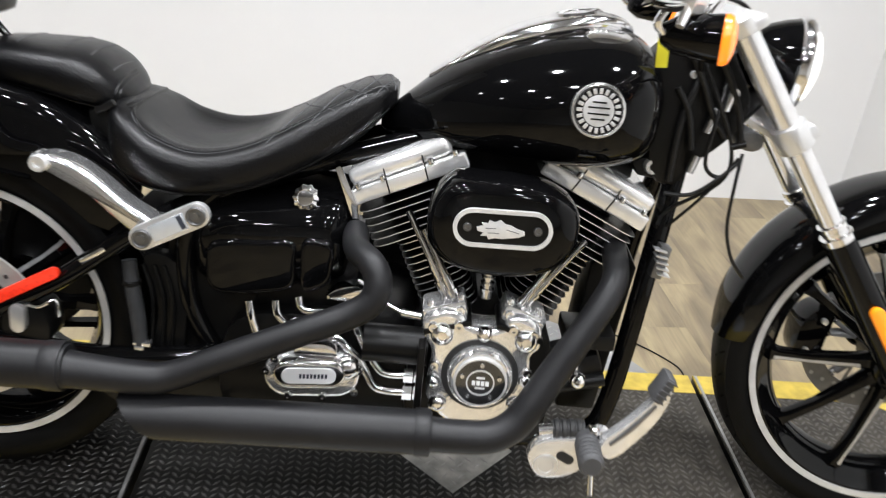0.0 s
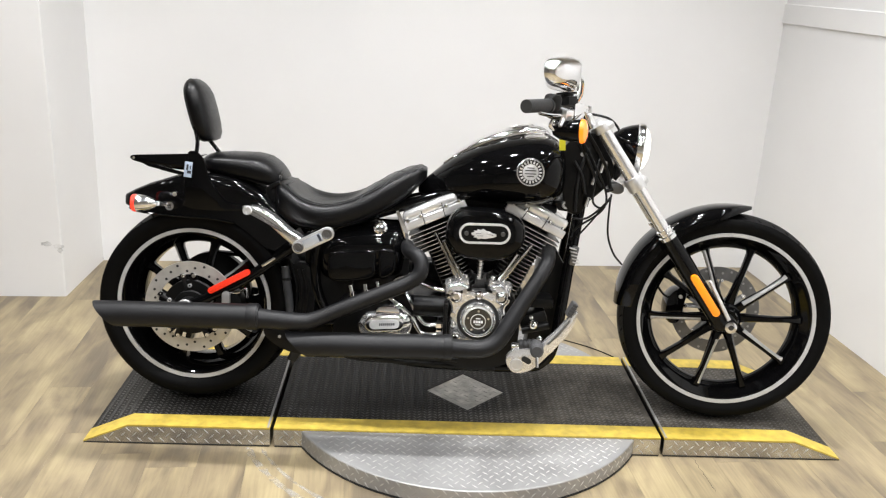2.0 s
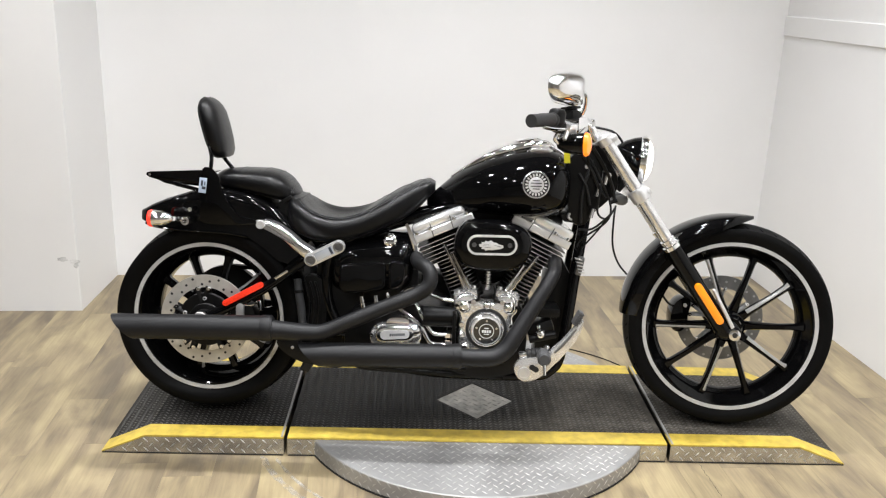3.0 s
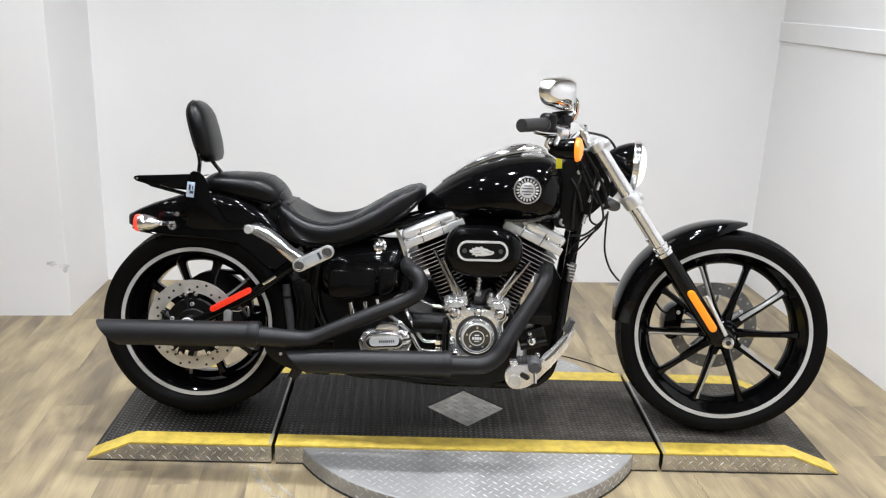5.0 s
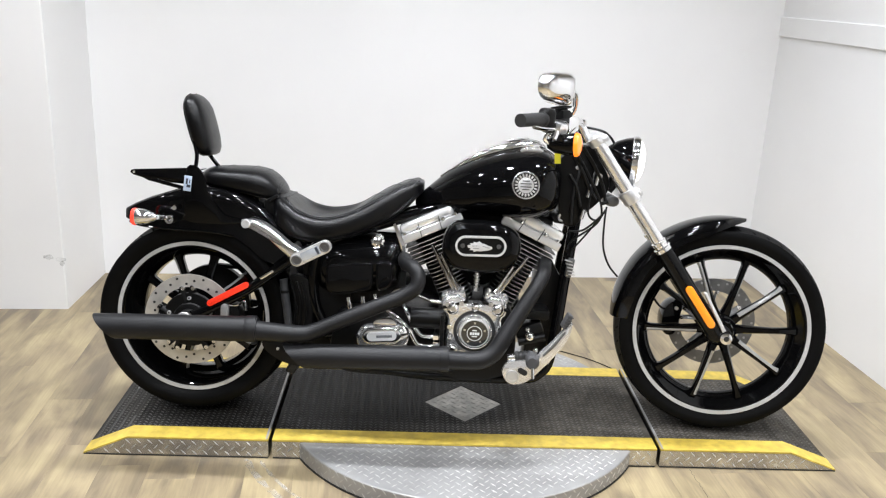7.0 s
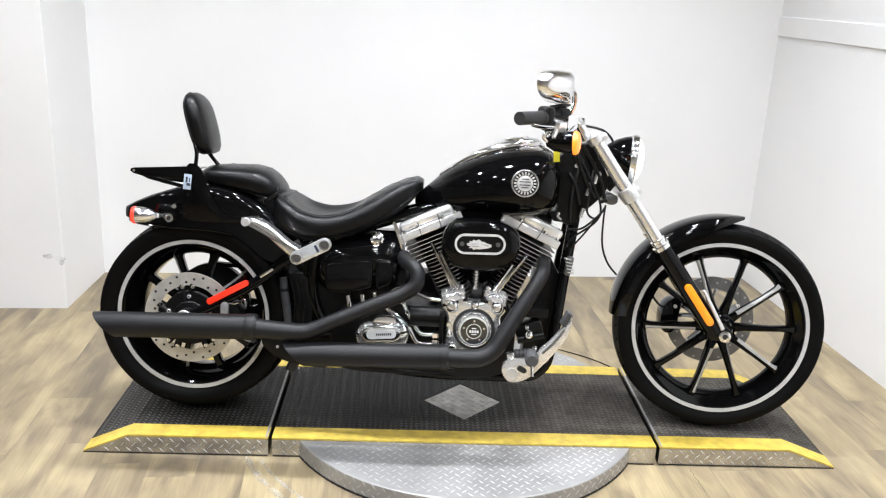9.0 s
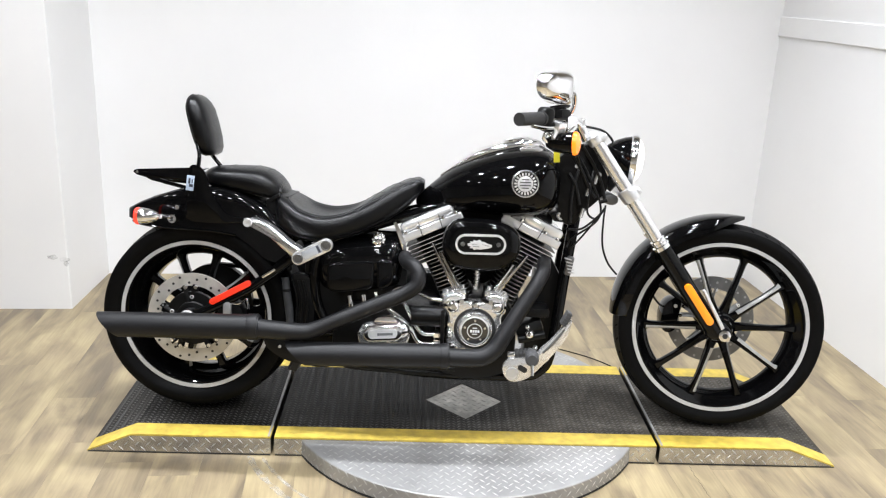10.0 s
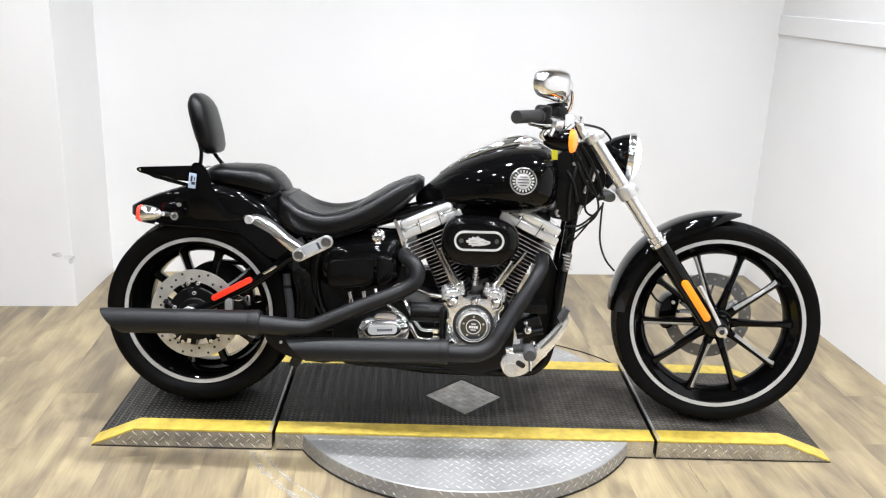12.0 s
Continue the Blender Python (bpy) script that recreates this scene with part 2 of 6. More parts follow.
def spline(pts, n=5):
    pts = [Vector(p) for p in pts]
    if len(pts) < 3:
        return pts
    out = []
    for i in range(len(pts) - 1):
        p0, p1, p2, p3 = pts[max(i - 1, 0)], pts[i], pts[i + 1], pts[min(i + 2, len(pts) - 1)]
        for k in range(n):
            t = k / n
            out.append(0.5 * ((2 * p1) + (p2 - p0) * t + (2 * p0 - 5 * p1 + 4 * p2 - p3) * t * t + (3 * p1 - p0 - 3 * p2 + p3) * t ** 3))
    out.append(pts[-1])
    return out


def loft(bm, rings, cap0=True, cap1=True, closed=False, mat=0):
    vs = [[bm.verts.new(p) for p in ring] for ring in rings]
    n = len(vs[0])
    pairs = list(zip(vs, vs[1:])) + ([(vs[-1], vs[0])] if closed else [])
    for a, b in pairs:
        for i in range(n):
            f = bm.faces.new((a[i], a[(i + 1) % n], b[(i + 1) % n], b[i]))
            f.material_index = mat
    if not closed:
        if cap0:
            bm.faces.new(vs[0][::-1])
        if cap1:
            bm.faces.new(vs[-1])
    return bm


def tube(bm, pts, r, seg=12, n=5, flat=1.0):
    line = spline(pts, n)
    rs = r if isinstance(r, (list, tuple)) else [r] * len(pts)
    rr = []
    for i in range(len(line)):
        q = i / (len(line) - 1) * (len(rs) - 1)
        k = min(int(q), len(rs) - 2) if len(rs) > 1 else 0
        rr.append(rs[k] + (rs[min(k + 1, len(rs) - 1)] - rs[k]) * (q - k))
    rings, side = [], None
    for i, p in enumerate(line):
        d = (line[min(i + 1, len(line) - 1)] - line[max(i - 1, 0)]).normalized()
        if side is None:
            side = d.orthogonal().normalized()
        side = (side - d * side.dot(d)).normalized()
        up = d.cross(side)
        rings.append([p + (side * math.cos(a) + up * math.sin(a) * flat) * rr[i] for a in (2 * math.pi * k / seg for k in range(seg))])
    return loft(bm, rings)


def rod(bm, a, b, r, seg=16, r2=None):
    return tube(bm, [a, b], [r, r if r2 is None else r2], seg)


def lathe(bm, prof, centre, axis=(0, 1, 0), seg=48, closed=False, mat=0):
    """prof: (radius, way along the axis)."""
    ax = Vector(axis).normalized()
    s = ax.orthogonal().normalized()
    u = ax.cross(s)
    c = Vector(centre)
    rings = [[c + ax * h + (s * math.cos(a) + u * math.sin(a)) * max(r, 1e-4) for a in (2 * math.pi * k / seg for k in range(seg))] for r, h in prof]
    return loft(bm, rings, closed=closed, mat=mat)


def prism(bm, outline, v0, v1, bev=0.0, seg=2):
    """An outline in length and height, pushed from v0 to v1 across."""
    t = B()
    loft(t, [[(u, v0, w) for u, w in outline], [(u, v1, w) for u, w in outline]])
    bmesh.ops.recalc_face_normals(t, faces=t.faces)
    if bev:
        cut = [e for e in t.edges if e.calc_face_angle(0) > 0.6]
        bmesh.ops.bevel(t, geom=cut, offset=bev, segments=seg, affect="EDGES", profile=0.6)
    me = bpy.data.meshes.new("tmp")
    t.to_mesh(me)
    t.free()
    bm.from_mesh(me)
    bpy.data.meshes.remove(me)
    return bm


def box(bm, c, size, bev=0.003, turn=(0, 0, 0), seg=2):
    t = B()
    bmesh.ops.create_cube(t, size=1)
    bmesh.ops.scale(t, vec=size, verts=t.verts)
    if bev:
        bmesh.ops.bevel(t, geom=t.edges[:], offset=bev, segments=seg, affect="EDGES", profile=0.6)
    bmesh.ops.transform(t, matrix=pose(*c, *turn), verts=t.verts)
    me = bpy.data.meshes.new("tmp")
    t.to_mesh(me)
    t.free()
    bm.from_mesh(me)
    bpy.data.meshes.remove(me)
    return bm


def ball(bm, c, r, scale=(1, 1, 1), seg=20):
    prof = [(math.sin(math.pi * k / 10) * r, -math.cos(math.pi * k / 10) * r) for k in range(11)]
    t = B()
    lathe(t, prof, (0, 0, 0), (0, 0, 1), seg)
    bmesh.ops.transform(t, matrix=Matrix.Translation(c) @ Matrix.Diagonal((*scale, 1)), verts=t.verts)
    me = bpy.data.meshes.new("tmp")
    t.to_mesh(me)
    t.free()
    bm.from_mesh(me)
    bpy.data.meshes.remove(me)
    return bm


def bolt(bm, c, r, axis=(0, -1, 0), h=0.006):
    """A domed socket screw."""
    lathe(bm, [(r, 0), (r, h * 0.6), (r * 0.85, h), (r * 0.45, h), (r * 0.42, h * 0.5), (0, h * 0.5)], c, axis, 16)


def bolts(parent, mat, rows, name="bolt"):
    """Screws, each a part of its own: (place, radius, axis, height)."""
    for c, r, axis, h in rows:
        bm = B()
        bolt(bm, c, r, axis, h)
        part(name, bm, mat, parent)


def stadium(a, b, r, n=10):
    """The outline of a bar with round ends, from a to b."""
    d = math.atan2(b[1] - a[1], b[0] - a[0])
    out = []
    for c, start in ((b, d - math.pi / 2), (a, d + math.pi / 2)):
        out += [(c[0] + r * math.cos(start + math.pi * k / n), c[1] + r * math.sin(start + math.pi * k / n)) for k in range(n + 1)]
    return out


def smooth_outline(pts, n=4):
    pts = [Vector((*p, 0)) for p in pts]
    m = len(pts)
    out = []
    for i in range(m):
        p0, p1, p2, p3 = pts[i - 1], pts[i], pts[(i + 1) % m], pts[(i + 2) % m]
        for k in range(n):
            t = k / n
            q = 0.5 * ((2 * p1) + (p2 - p0) * t + (2 * p0 - 5 * p1 + 4 * p2 - p3) * t * t + (3 * p1 - p0 - 3 * p2 + p3) * t ** 3)
            out.append((q.x, q.y))
    return out


def body_rings(stations, n=32, pu=2.2, pl=2.6, steps=4):
    """Cross-sections along a body. Station: (u, half width, top, side height, bottom)."""
    line = []
    for i in range(len(stations) - 1):
        s0, s1, s2, s3 = stations[max(i - 1, 0)], stations[i], stations[i + 1], stations[min(i + 2, len(stations) - 1)]
        for k in range(steps):
            t = k / steps
            line.append([0.5 * (2 * b + (c - a) * t + (2 * a - 5 * b + 4 * c - d) * t * t + (3 * b - a - 3 * c + d) * t ** 3) for a, b, c, d in zip(s0, s1, s2, s3)])
    line.append(stations[-1])
    rings = []
    for u, hw, top, mid, low in line:
        ring = []
        for k in range(n):
            a = 2 * math.pi * k / n
            c, s = math.cos(a), math.sin(a)
            p = pu if s >= 0 else pl
            ring.append((u, hw * math.copysign(abs(c) ** (2 / p), c), mid + (top - mid if s >= 0 else mid - low) * math.copysign(abs(s) ** (2 / p), s)))
        rings.append(ring)
    return rings


def treads(pitch, length, width, height, inside, span, frame_of, herring=False):
    """Raised lozenges of a tread plate: inside(a, b) says where, frame_of(a, b) gives the place and the two ways of the plate."""
    verts, faces = [], []
    a0, a1, b0, b1 = span
    na, nb = int((a1 - a0) / pitch) + 1, int((b1 - b0) / pitch) + 1
    for i in range(na):
        for j in range(nb):
            a, b = a0 + i * pitch, b0 + j * pitch
            if not inside(a, b) or not herring and (i + j) % 2:
                continue
            o, ea, eb, en = frame_of(a, b)
            s = 1 if (i if herring else j) % 2 else -1
            d, q = (ea + eb * s).normalized(), (ea * -s + eb).normalized()
            k = len(verts)
            verts += [o + d * length, o + q * width, o - d * length, o - q * width, o + d * length * 0.45 + en * height, o - d * length * 0.45 + en * height]
            faces += [(k, k + 1, k + 4), (k + 1, k + 5, k + 4), (k + 1, k + 2, k + 5), (k + 2, k + 3, k + 5), (k + 3, k + 4, k + 5), (k + 3, k, k + 4)]
    return verts, faces


# ---- room ----
def slab(name, a, b, z0, z1, out, mat):
    """A wall from a to b on the plan, its thickness on the side of out."""
    a, b, o = Vector((*a, 0)), Vector((*b, 0)), Vector((*out, 0)).normalized() * 0.12
    bm = B()
    loft(bm, [[p + Vector((0, 0, z)) for p in (a, b, b + o, a + o)] for z in (z0, z1)])
    return tagged(part(name, bm, mat), kind="structure")


walls = {}
BL, BR = (-1.686, 1.497), (1.655, 1.729)
FOLD = (-1.68, 0.998)
FAR_L = (-5.2, 0.73)
FRONT_L, FRONT_R = (-5.0, -6.6), (2.206, -6.2)
walls["back"] = tagged(slab("wall_back", BL, BR, 0, CEILING, (-0.07, 1), WALL), "white painted back wall behind the motorcycle", "wall")
walls["right"] = tagged(slab("wall_right", BR, FRONT_R, 0, CEILING, (1, 0.12), WALL), "white painted side wall with a raised ledge", "wall")
walls["return"] = tagged(slab("wall_return", (FOLD[0], FOLD[1] + 0.004), BL, 0, CEILING, (-1, 0.0), WALL), "white painted short return wall with scuffs", "wall")
walls["left"] = tagged(slab("wall_left", FAR_L, (FOLD[0] - 0.003, FOLD[1]), 0, CEILING, (-0.07, 1), WALL), "white painted wall with scuffs near the floor", "wall")
tagged(slab("wall_far_left", FRONT_L, FAR_L, 0, CEILING, (-1, 0), SHADE), "plain grey side wall", "wall")
tagged(slab("wall_front", FRONT_L, FRONT_R, 0, CEILING, (0, -1), DIM), "plain off-white wall", "wall")
bm = B()
box(bm, (-1.2, -2.4, CEILING + 0.06), (8.6, 9.0, 0.12), 0)
tagged(part("ceiling", bm, CEIL), "plain dark ceiling", "ceiling", kind="structure")
# ledge along the side wall
bm = B()
d = (Vector((*FRONT_R, 0)) - Vector((*BR, 0))).normalized()
nrm = Vector((-abs(d.y), -d.x, 0)).normalized()
rings = []
for k in (0.0, 5.0):
    o = Vector((*BR, 0)) + d * k
    rings.append([o + Vector((0, 0, z)) + nrm * q for q, z in ((0.0, 1.285), (0.005, 1.285), (0.008, 1.288), (0.008, 1.377), (0.005, 1.38), (0.0, 1.38))])
loft(bm, rings)
tagged(part("trim", bm, WALL), "white painted ledge along the side wall", "trim", kind="structure")
# scuffs on the plaster
WORNFILM = material("pale_rubbed_film", (0.50, 0.47, 0.41), 0.5, vary=0.2, scale=30)


def ragged(m, most):
    """Wears the film through in patches, so that what lies under it shows."""
    nt = m.node_tree
    nn, ln = nt.nodes.new, nt.links.new
    co, n, gate = nn("ShaderNodeTexCoord"), nn("ShaderNodeTexNoise"), nn("ShaderNodeMapRange")
    n.inputs["Scale"].default_value, n.inputs["Detail"].default_value = 26.0, 6
    ln(co.outputs["Object"], n.inputs["Vector"])
    gate.inputs["From Min"].default_value, gate.inputs["From Max"].default_value, gate.inputs["To Max"].default_value = 0.36, 0.66, most
    ln(n.outputs["Fac"], gate.inputs["Value"])
    ln(gate.outputs["Result"], nt.nodes["Principled BSDF"].inputs["Alpha"])


ragged(WORNFILM, 0.42)
SCUFF_AT = [(-1.717, 0.995, 0.232), (-1.686, 1.494, 0.016), (1.714, 1.136, 0.348), (1.764, 0.731, 0.311)]
SCUFF = material("grey_scuff", (0.50, 0.50, 0.495), 0.6, vary=0.08, scale=60)
ragged(SCUFF, 0.2)


def scuff(wall, p, along_wall, size, seed):
    """A rubbed grey smudge: a few flat blots of uneven outline on the plaster."""
    r = random.Random(seed)
    d = Vector((*along_wall, 0)).normalized()
    n = Vector((d.y, -d.x, 0))
    for k in range(3):
        bm = B()
        o = Vector(p) + d * r.uniform(-1, 1) * size * 0.4 + ZA * r.uniform(-1, 1) * size * 0.2
        a, b = size * r.uniform(0.12, 0.28), size * r.uniform(0.10, 0.22)
        wob = [r.uniform(0.75, 1.2) for _ in range(14)]
        ring = [o + d * a * w * math.cos(t) + ZA * b * w * math.sin(t) for w, t in ((wob[i], 2 * math.pi * i / 14) for i in range(14))]
        q = n * 0.00015 * (k + 1)
        loft(bm, [[v - q for v in ring], [v + q for v in ring]])
        part("scuff", bm, SCUFF, wall)


XA, YA, ZA = Vector((1, 0, 0)), Vector((0, 1, 0)), Vector((0, 0, 1))
scuff(walls["left"], SCUFF_AT[0], (1, 0.075), 0.09, 1)
scuff(walls["return"], SCUFF_AT[1], (0, 1), 0.05, 2)
scuff(walls["right"], SCUFF_AT[2], (0.12, -1), 0.06, 3)
scuff(walls["right"], SCUFF_AT[3], (0.12, -1), 0.07, 4)
bm = B()
box(bm, (-1.2, -2.4, -0.06), (8.6, 9.0, 0.11), 0)
floor = tagged(part("floor", bm, PLANK), "floor of light brown wood-look vinyl planks", "floor", kind="structure")


# ---- turntable and platform ----
H = 0.063
PX0, PX1, PY0, PY1 = -1.170, 1.252, -0.212, 0.392
FLAT0, FLAT1 = -1.030, 1.095
SEAM_L, SEAM_R = -0.583, 0.662
BAND = 0.072
DISC, DISC_R = (0.04, 0.09), 0.61


def turntable():
    root = tagged(new("turntable"), "round turntable of bright steel tread plate under the platform", "turntable")
    bm = B()
    top = H - 0.006
    lathe(bm, [(DISC_R - 0.02, 0.0), (DISC_R - 0.004, 0.0), (DISC_R - 0.004, 0.006), (DISC_R, 0.006), (DISC_R, top - 0.003), (DISC_R - 0.003, top), (0.02, top)], (*DISC, 0), (0, 0, 1), 128)
    plate = part("plate", bm, STEEL, root, "worn steel tread plate", 30)
    v, f = treads(0.0172, 0.0118, 0.0024, 0.0013, lambda a, b: math.hypot(a, b) < DISC_R - 0.02 and abs(b) > 0.27,
                  (-0.62, 0.62, -0.62, 0.62), lambda a, b: (Vector((DISC[0] + a, DISC[1] + b, top)), XA, YA, ZA))
    tagged(raw("tread", v, f, LOZENGE, plate), kind="stuff")

    def on_edge(a, b):
        n = Vector((math.cos(a / DISC_R), math.sin(a / DISC_R), 0))
        return Vector((*DISC, b)) + n * DISC_R, Vector((-n.y, n.x, 0)), ZA, n
    v, f = treads(0.0172, 0.0118, 0.0024, 0.0013, lambda a, b: True, (0, 2 * math.pi * DISC_R - 0.02, 0.0125, top - 0.008), on_edge)
    tagged(raw("edge_tread", v, f, LOZENGE, plate), kind="stuff")
    bm = B()
    lathe(bm, [(DISC_R - 0.03, 0.0), (DISC_R + 0.002, 0.0), (DISC_R + 0.002, 0.0035), (DISC_R - 0.03, 0.0035)], (*DISC, 0), (0, 0, 1), 128, closed=True)
    part("gap", bm, SEAM, root, "dark gap at the floor")


def height_at(x):
    if x < FLAT0:
        return 0.004 + (H - 0.004) * (x - PX0) / (FLAT0 - PX0)
    if x > FLAT1:
        return 0.004 + (H - 0.004) * (PX1 - x) / (PX1 - FLAT1)
    return H


def along(x0, x1):
    return [x for x in (x0, FLAT0, FLAT1, x1) if x0 <= x <= x1 and (x in (x0, x1) or x0 < x < x1)]


def layer(bm, x0, x1, y0, y1, lo, hi):
    """A strip of covering that follows the deck from x0 to x1."""
    xs = along(x0, x1)
    outline = [(x, height_at(x) + lo) for x in xs] + [(x, height_at(x) + hi) for x in reversed(xs)]
    prism(bm, outline, y0, y1)


def deck(name, x0, x1, label):
    root = tagged(new(name), label, "platform")
    xs = along(x0, x1)
    bm = B()
    outline = [(x0, 0.002), (x1, 0.002)] + [(x, height_at(x) - 0.004) for x in reversed(xs)]
    prism(bm, outline, PY0 + 0.003, PY1 - 0.003)
    part("body", bm, SATIN, root)
    hole = name == "platform_deck"
    bm = B()
    m0, m1 = PY0 + BAND, PY1 - BAND
    if hole:
        cx, cy, q = 0.043, 0.077, 0.136
        pts = [(x0, m0), (cx, m0), (x1, m0), (x1, cy), (x1, m1), (cx, m1), (x0, m1), (x0, cy)]
        inner = [(cx, cy - q), (cx + q, cy), (cx, cy + q), (cx - q, cy)]
        lo = [bm.verts.new((*p, H - 0.004)) for p in inner]
        hi = [bm.verts.new((*p, H)) for p in inner]
        out = [bm.verts.new((*p, H)) for p in pts]
        ring = [(0, 1, 0, 3), (1, 2, 1, 0), (2, 3, 1, None), (3, 4, 1, None), (4, 5, 2, 1), (5, 6, 3, 2), (6, 7, 3, None), (7, 0, 3, None)]
        for a, b, i, j in ring:
            bm.faces.new([out[a], out[b], hi[i]] + ([hi[j]] if j is not None else []))
        for k in range(4):
            bm.faces.new((lo[k], lo[(k + 1) % 4], hi[(k + 1) % 4], hi[k]))
        part("mat", bm, MAT, root, "worn black rubber tread mat", 20)
        bm = B()
        bm.faces.new([bm.verts.new((*p, H - 0.002)) for p in inner])
        diamond = part("diamond_plate", bm, DIRTSTEEL, root, "diamond-shaped steel tread plate let into the mat")
        v, f = treads(0.0172, 0.0118, 0.0024, 0.0013, lambda a, b: abs(a - cx) + abs(b - cy) < q - 0.012, (cx - q, cx + q, cy - q, cy + q), lambda a, b: (Vector((a, b, H - 0.002)), XA, YA, ZA))
        tagged(raw("tread", v, f, LOZENGE, diamond), kind="stuff")
    else:
        layer(bm, x0, x1, m0, m1, -0.004, 0.0)
        part("mat", bm, MAT, root, "worn black rubber tread mat", 20)
        cx, cy, q = 0, 0, -1
    slope = lambda x: Vector((0.001, 0, height_at(x + 0.001) - height_at(x))).normalized()

    def on_mat(a, b):
        e = slope(a)
        return Vector((a, b, height_at(a))), e, YA, e.cross(YA)
    v, f = treads(0.0170, 0.0108, 0.0030, 0.0013, lambda a, b: x0 + 0.012 < a < x1 - 0.012 and abs(a - cx) + abs(b - cy) > q + 0.01, (x0, x1, m0 + 0.01, m1 - 0.008), on_mat, True)
    tagged(raw("mat_tread", v, f, TREAD, root), kind="stuff")
    for y0, y1 in ((PY0, PY0 + BAND), (PY1 - BAND, PY1)):
        bm = B()
        layer(bm, x0, x1, y0, y1, -0.004, 0.0012)
        part("edge_stripe", bm, YELLOW, root, "yellow safety tape along the edge")
    for y, n, s in ((PY0, -YA, 1), (PY1, YA, -1)):
        bm = B()
        for xa, xb in zip(xs, xs[1:]):
            ha, hb = height_at(xa) - 0.0045, height_at(xb) - 0.0045
            if ha < 0.006:
                xa, ha = xa + (xb - xa) * 0.08, 0.006
            if hb < 0.006:
                xb, hb = xb - (xb - xa) * 0.08, 0.006
            prism(bm, [(xa, 0.004), (xb, 0.004), (xb, hb), (xa, ha)], y - 0.001 * s, y + 0.003 * s)
        skirt = part("skirt", bm, SKIRT, root, "bright steel tread plate skirt", 5)
        v, f = treads(0.0172, 0.0118, 0.0024, 0.0013, lambda a, b: b < height_at(a) - 0.009 and x0 + 0.012 < a < x1 - 0.012, (x0 + 0.004, x1, 0.0135, H - 0.004), lambda a, b: (Vector((a, y - 0.001 * s, b)), XA * s, ZA, n))
        if v:
            tagged(raw("skirt_tread", v, f, LOZENGE, skirt), kind="stuff")
    bm = B()
    box(bm, ((x0 + x1) / 2, (PY0 + PY1) / 2, 0.0015), (x1 - x0 - 0.004, PY1 - PY0 + 0.006, 0.003), 0)
    part("base_edge", bm, SEAM, root)
    for x in ((x1 - 0.006,) if x1 < 0 else (x0 + 0.006,) if x0 > 0 else ()):
        bm = B()
        box(bm, (x, (PY0 + PY1) / 2, H + 0.001), (0.007, PY1 - PY0 - 0.004, 0.005), 0.001)
        part("seam_edge", bm, STEEL, root, "thin steel edge strip at the seam")
    return root


GAP = 0.006
turntable()
deck("end_ramp", PX0, SEAM_L - GAP, "black rubber end ramp with yellow edge tape under the rear wheel")
deck("platform_deck", SEAM_L + GAP, SEAM_R - GAP, "black rubber platform deck with yellow edge tape and a steel diamond")
deck("end_ramp", SEAM_R + GAP, PX1, "black rubber end ramp with yellow edge tape under the front wheel")


# ---- motorcycle: length u forwards, v across (minus: its right side), w up from the deck ----
bike = tagged(new("motorcycle"), "glossy black cruiser motorcycle with chrome engine on the platform", "motorcycle")
bike.matrix_world = Matrix.Translation((0, 0, H)) @ pose(0, 0, 0, 0, 0, -2.9) @ pose(0, 0, 0, -7.73)
REAR, FRONT = Vector((-0.855, 0, 0.322)), Vector((0.877, 0.008, 0.347))


def turned(ob, m):
    ob.data.transform(m)
    return ob


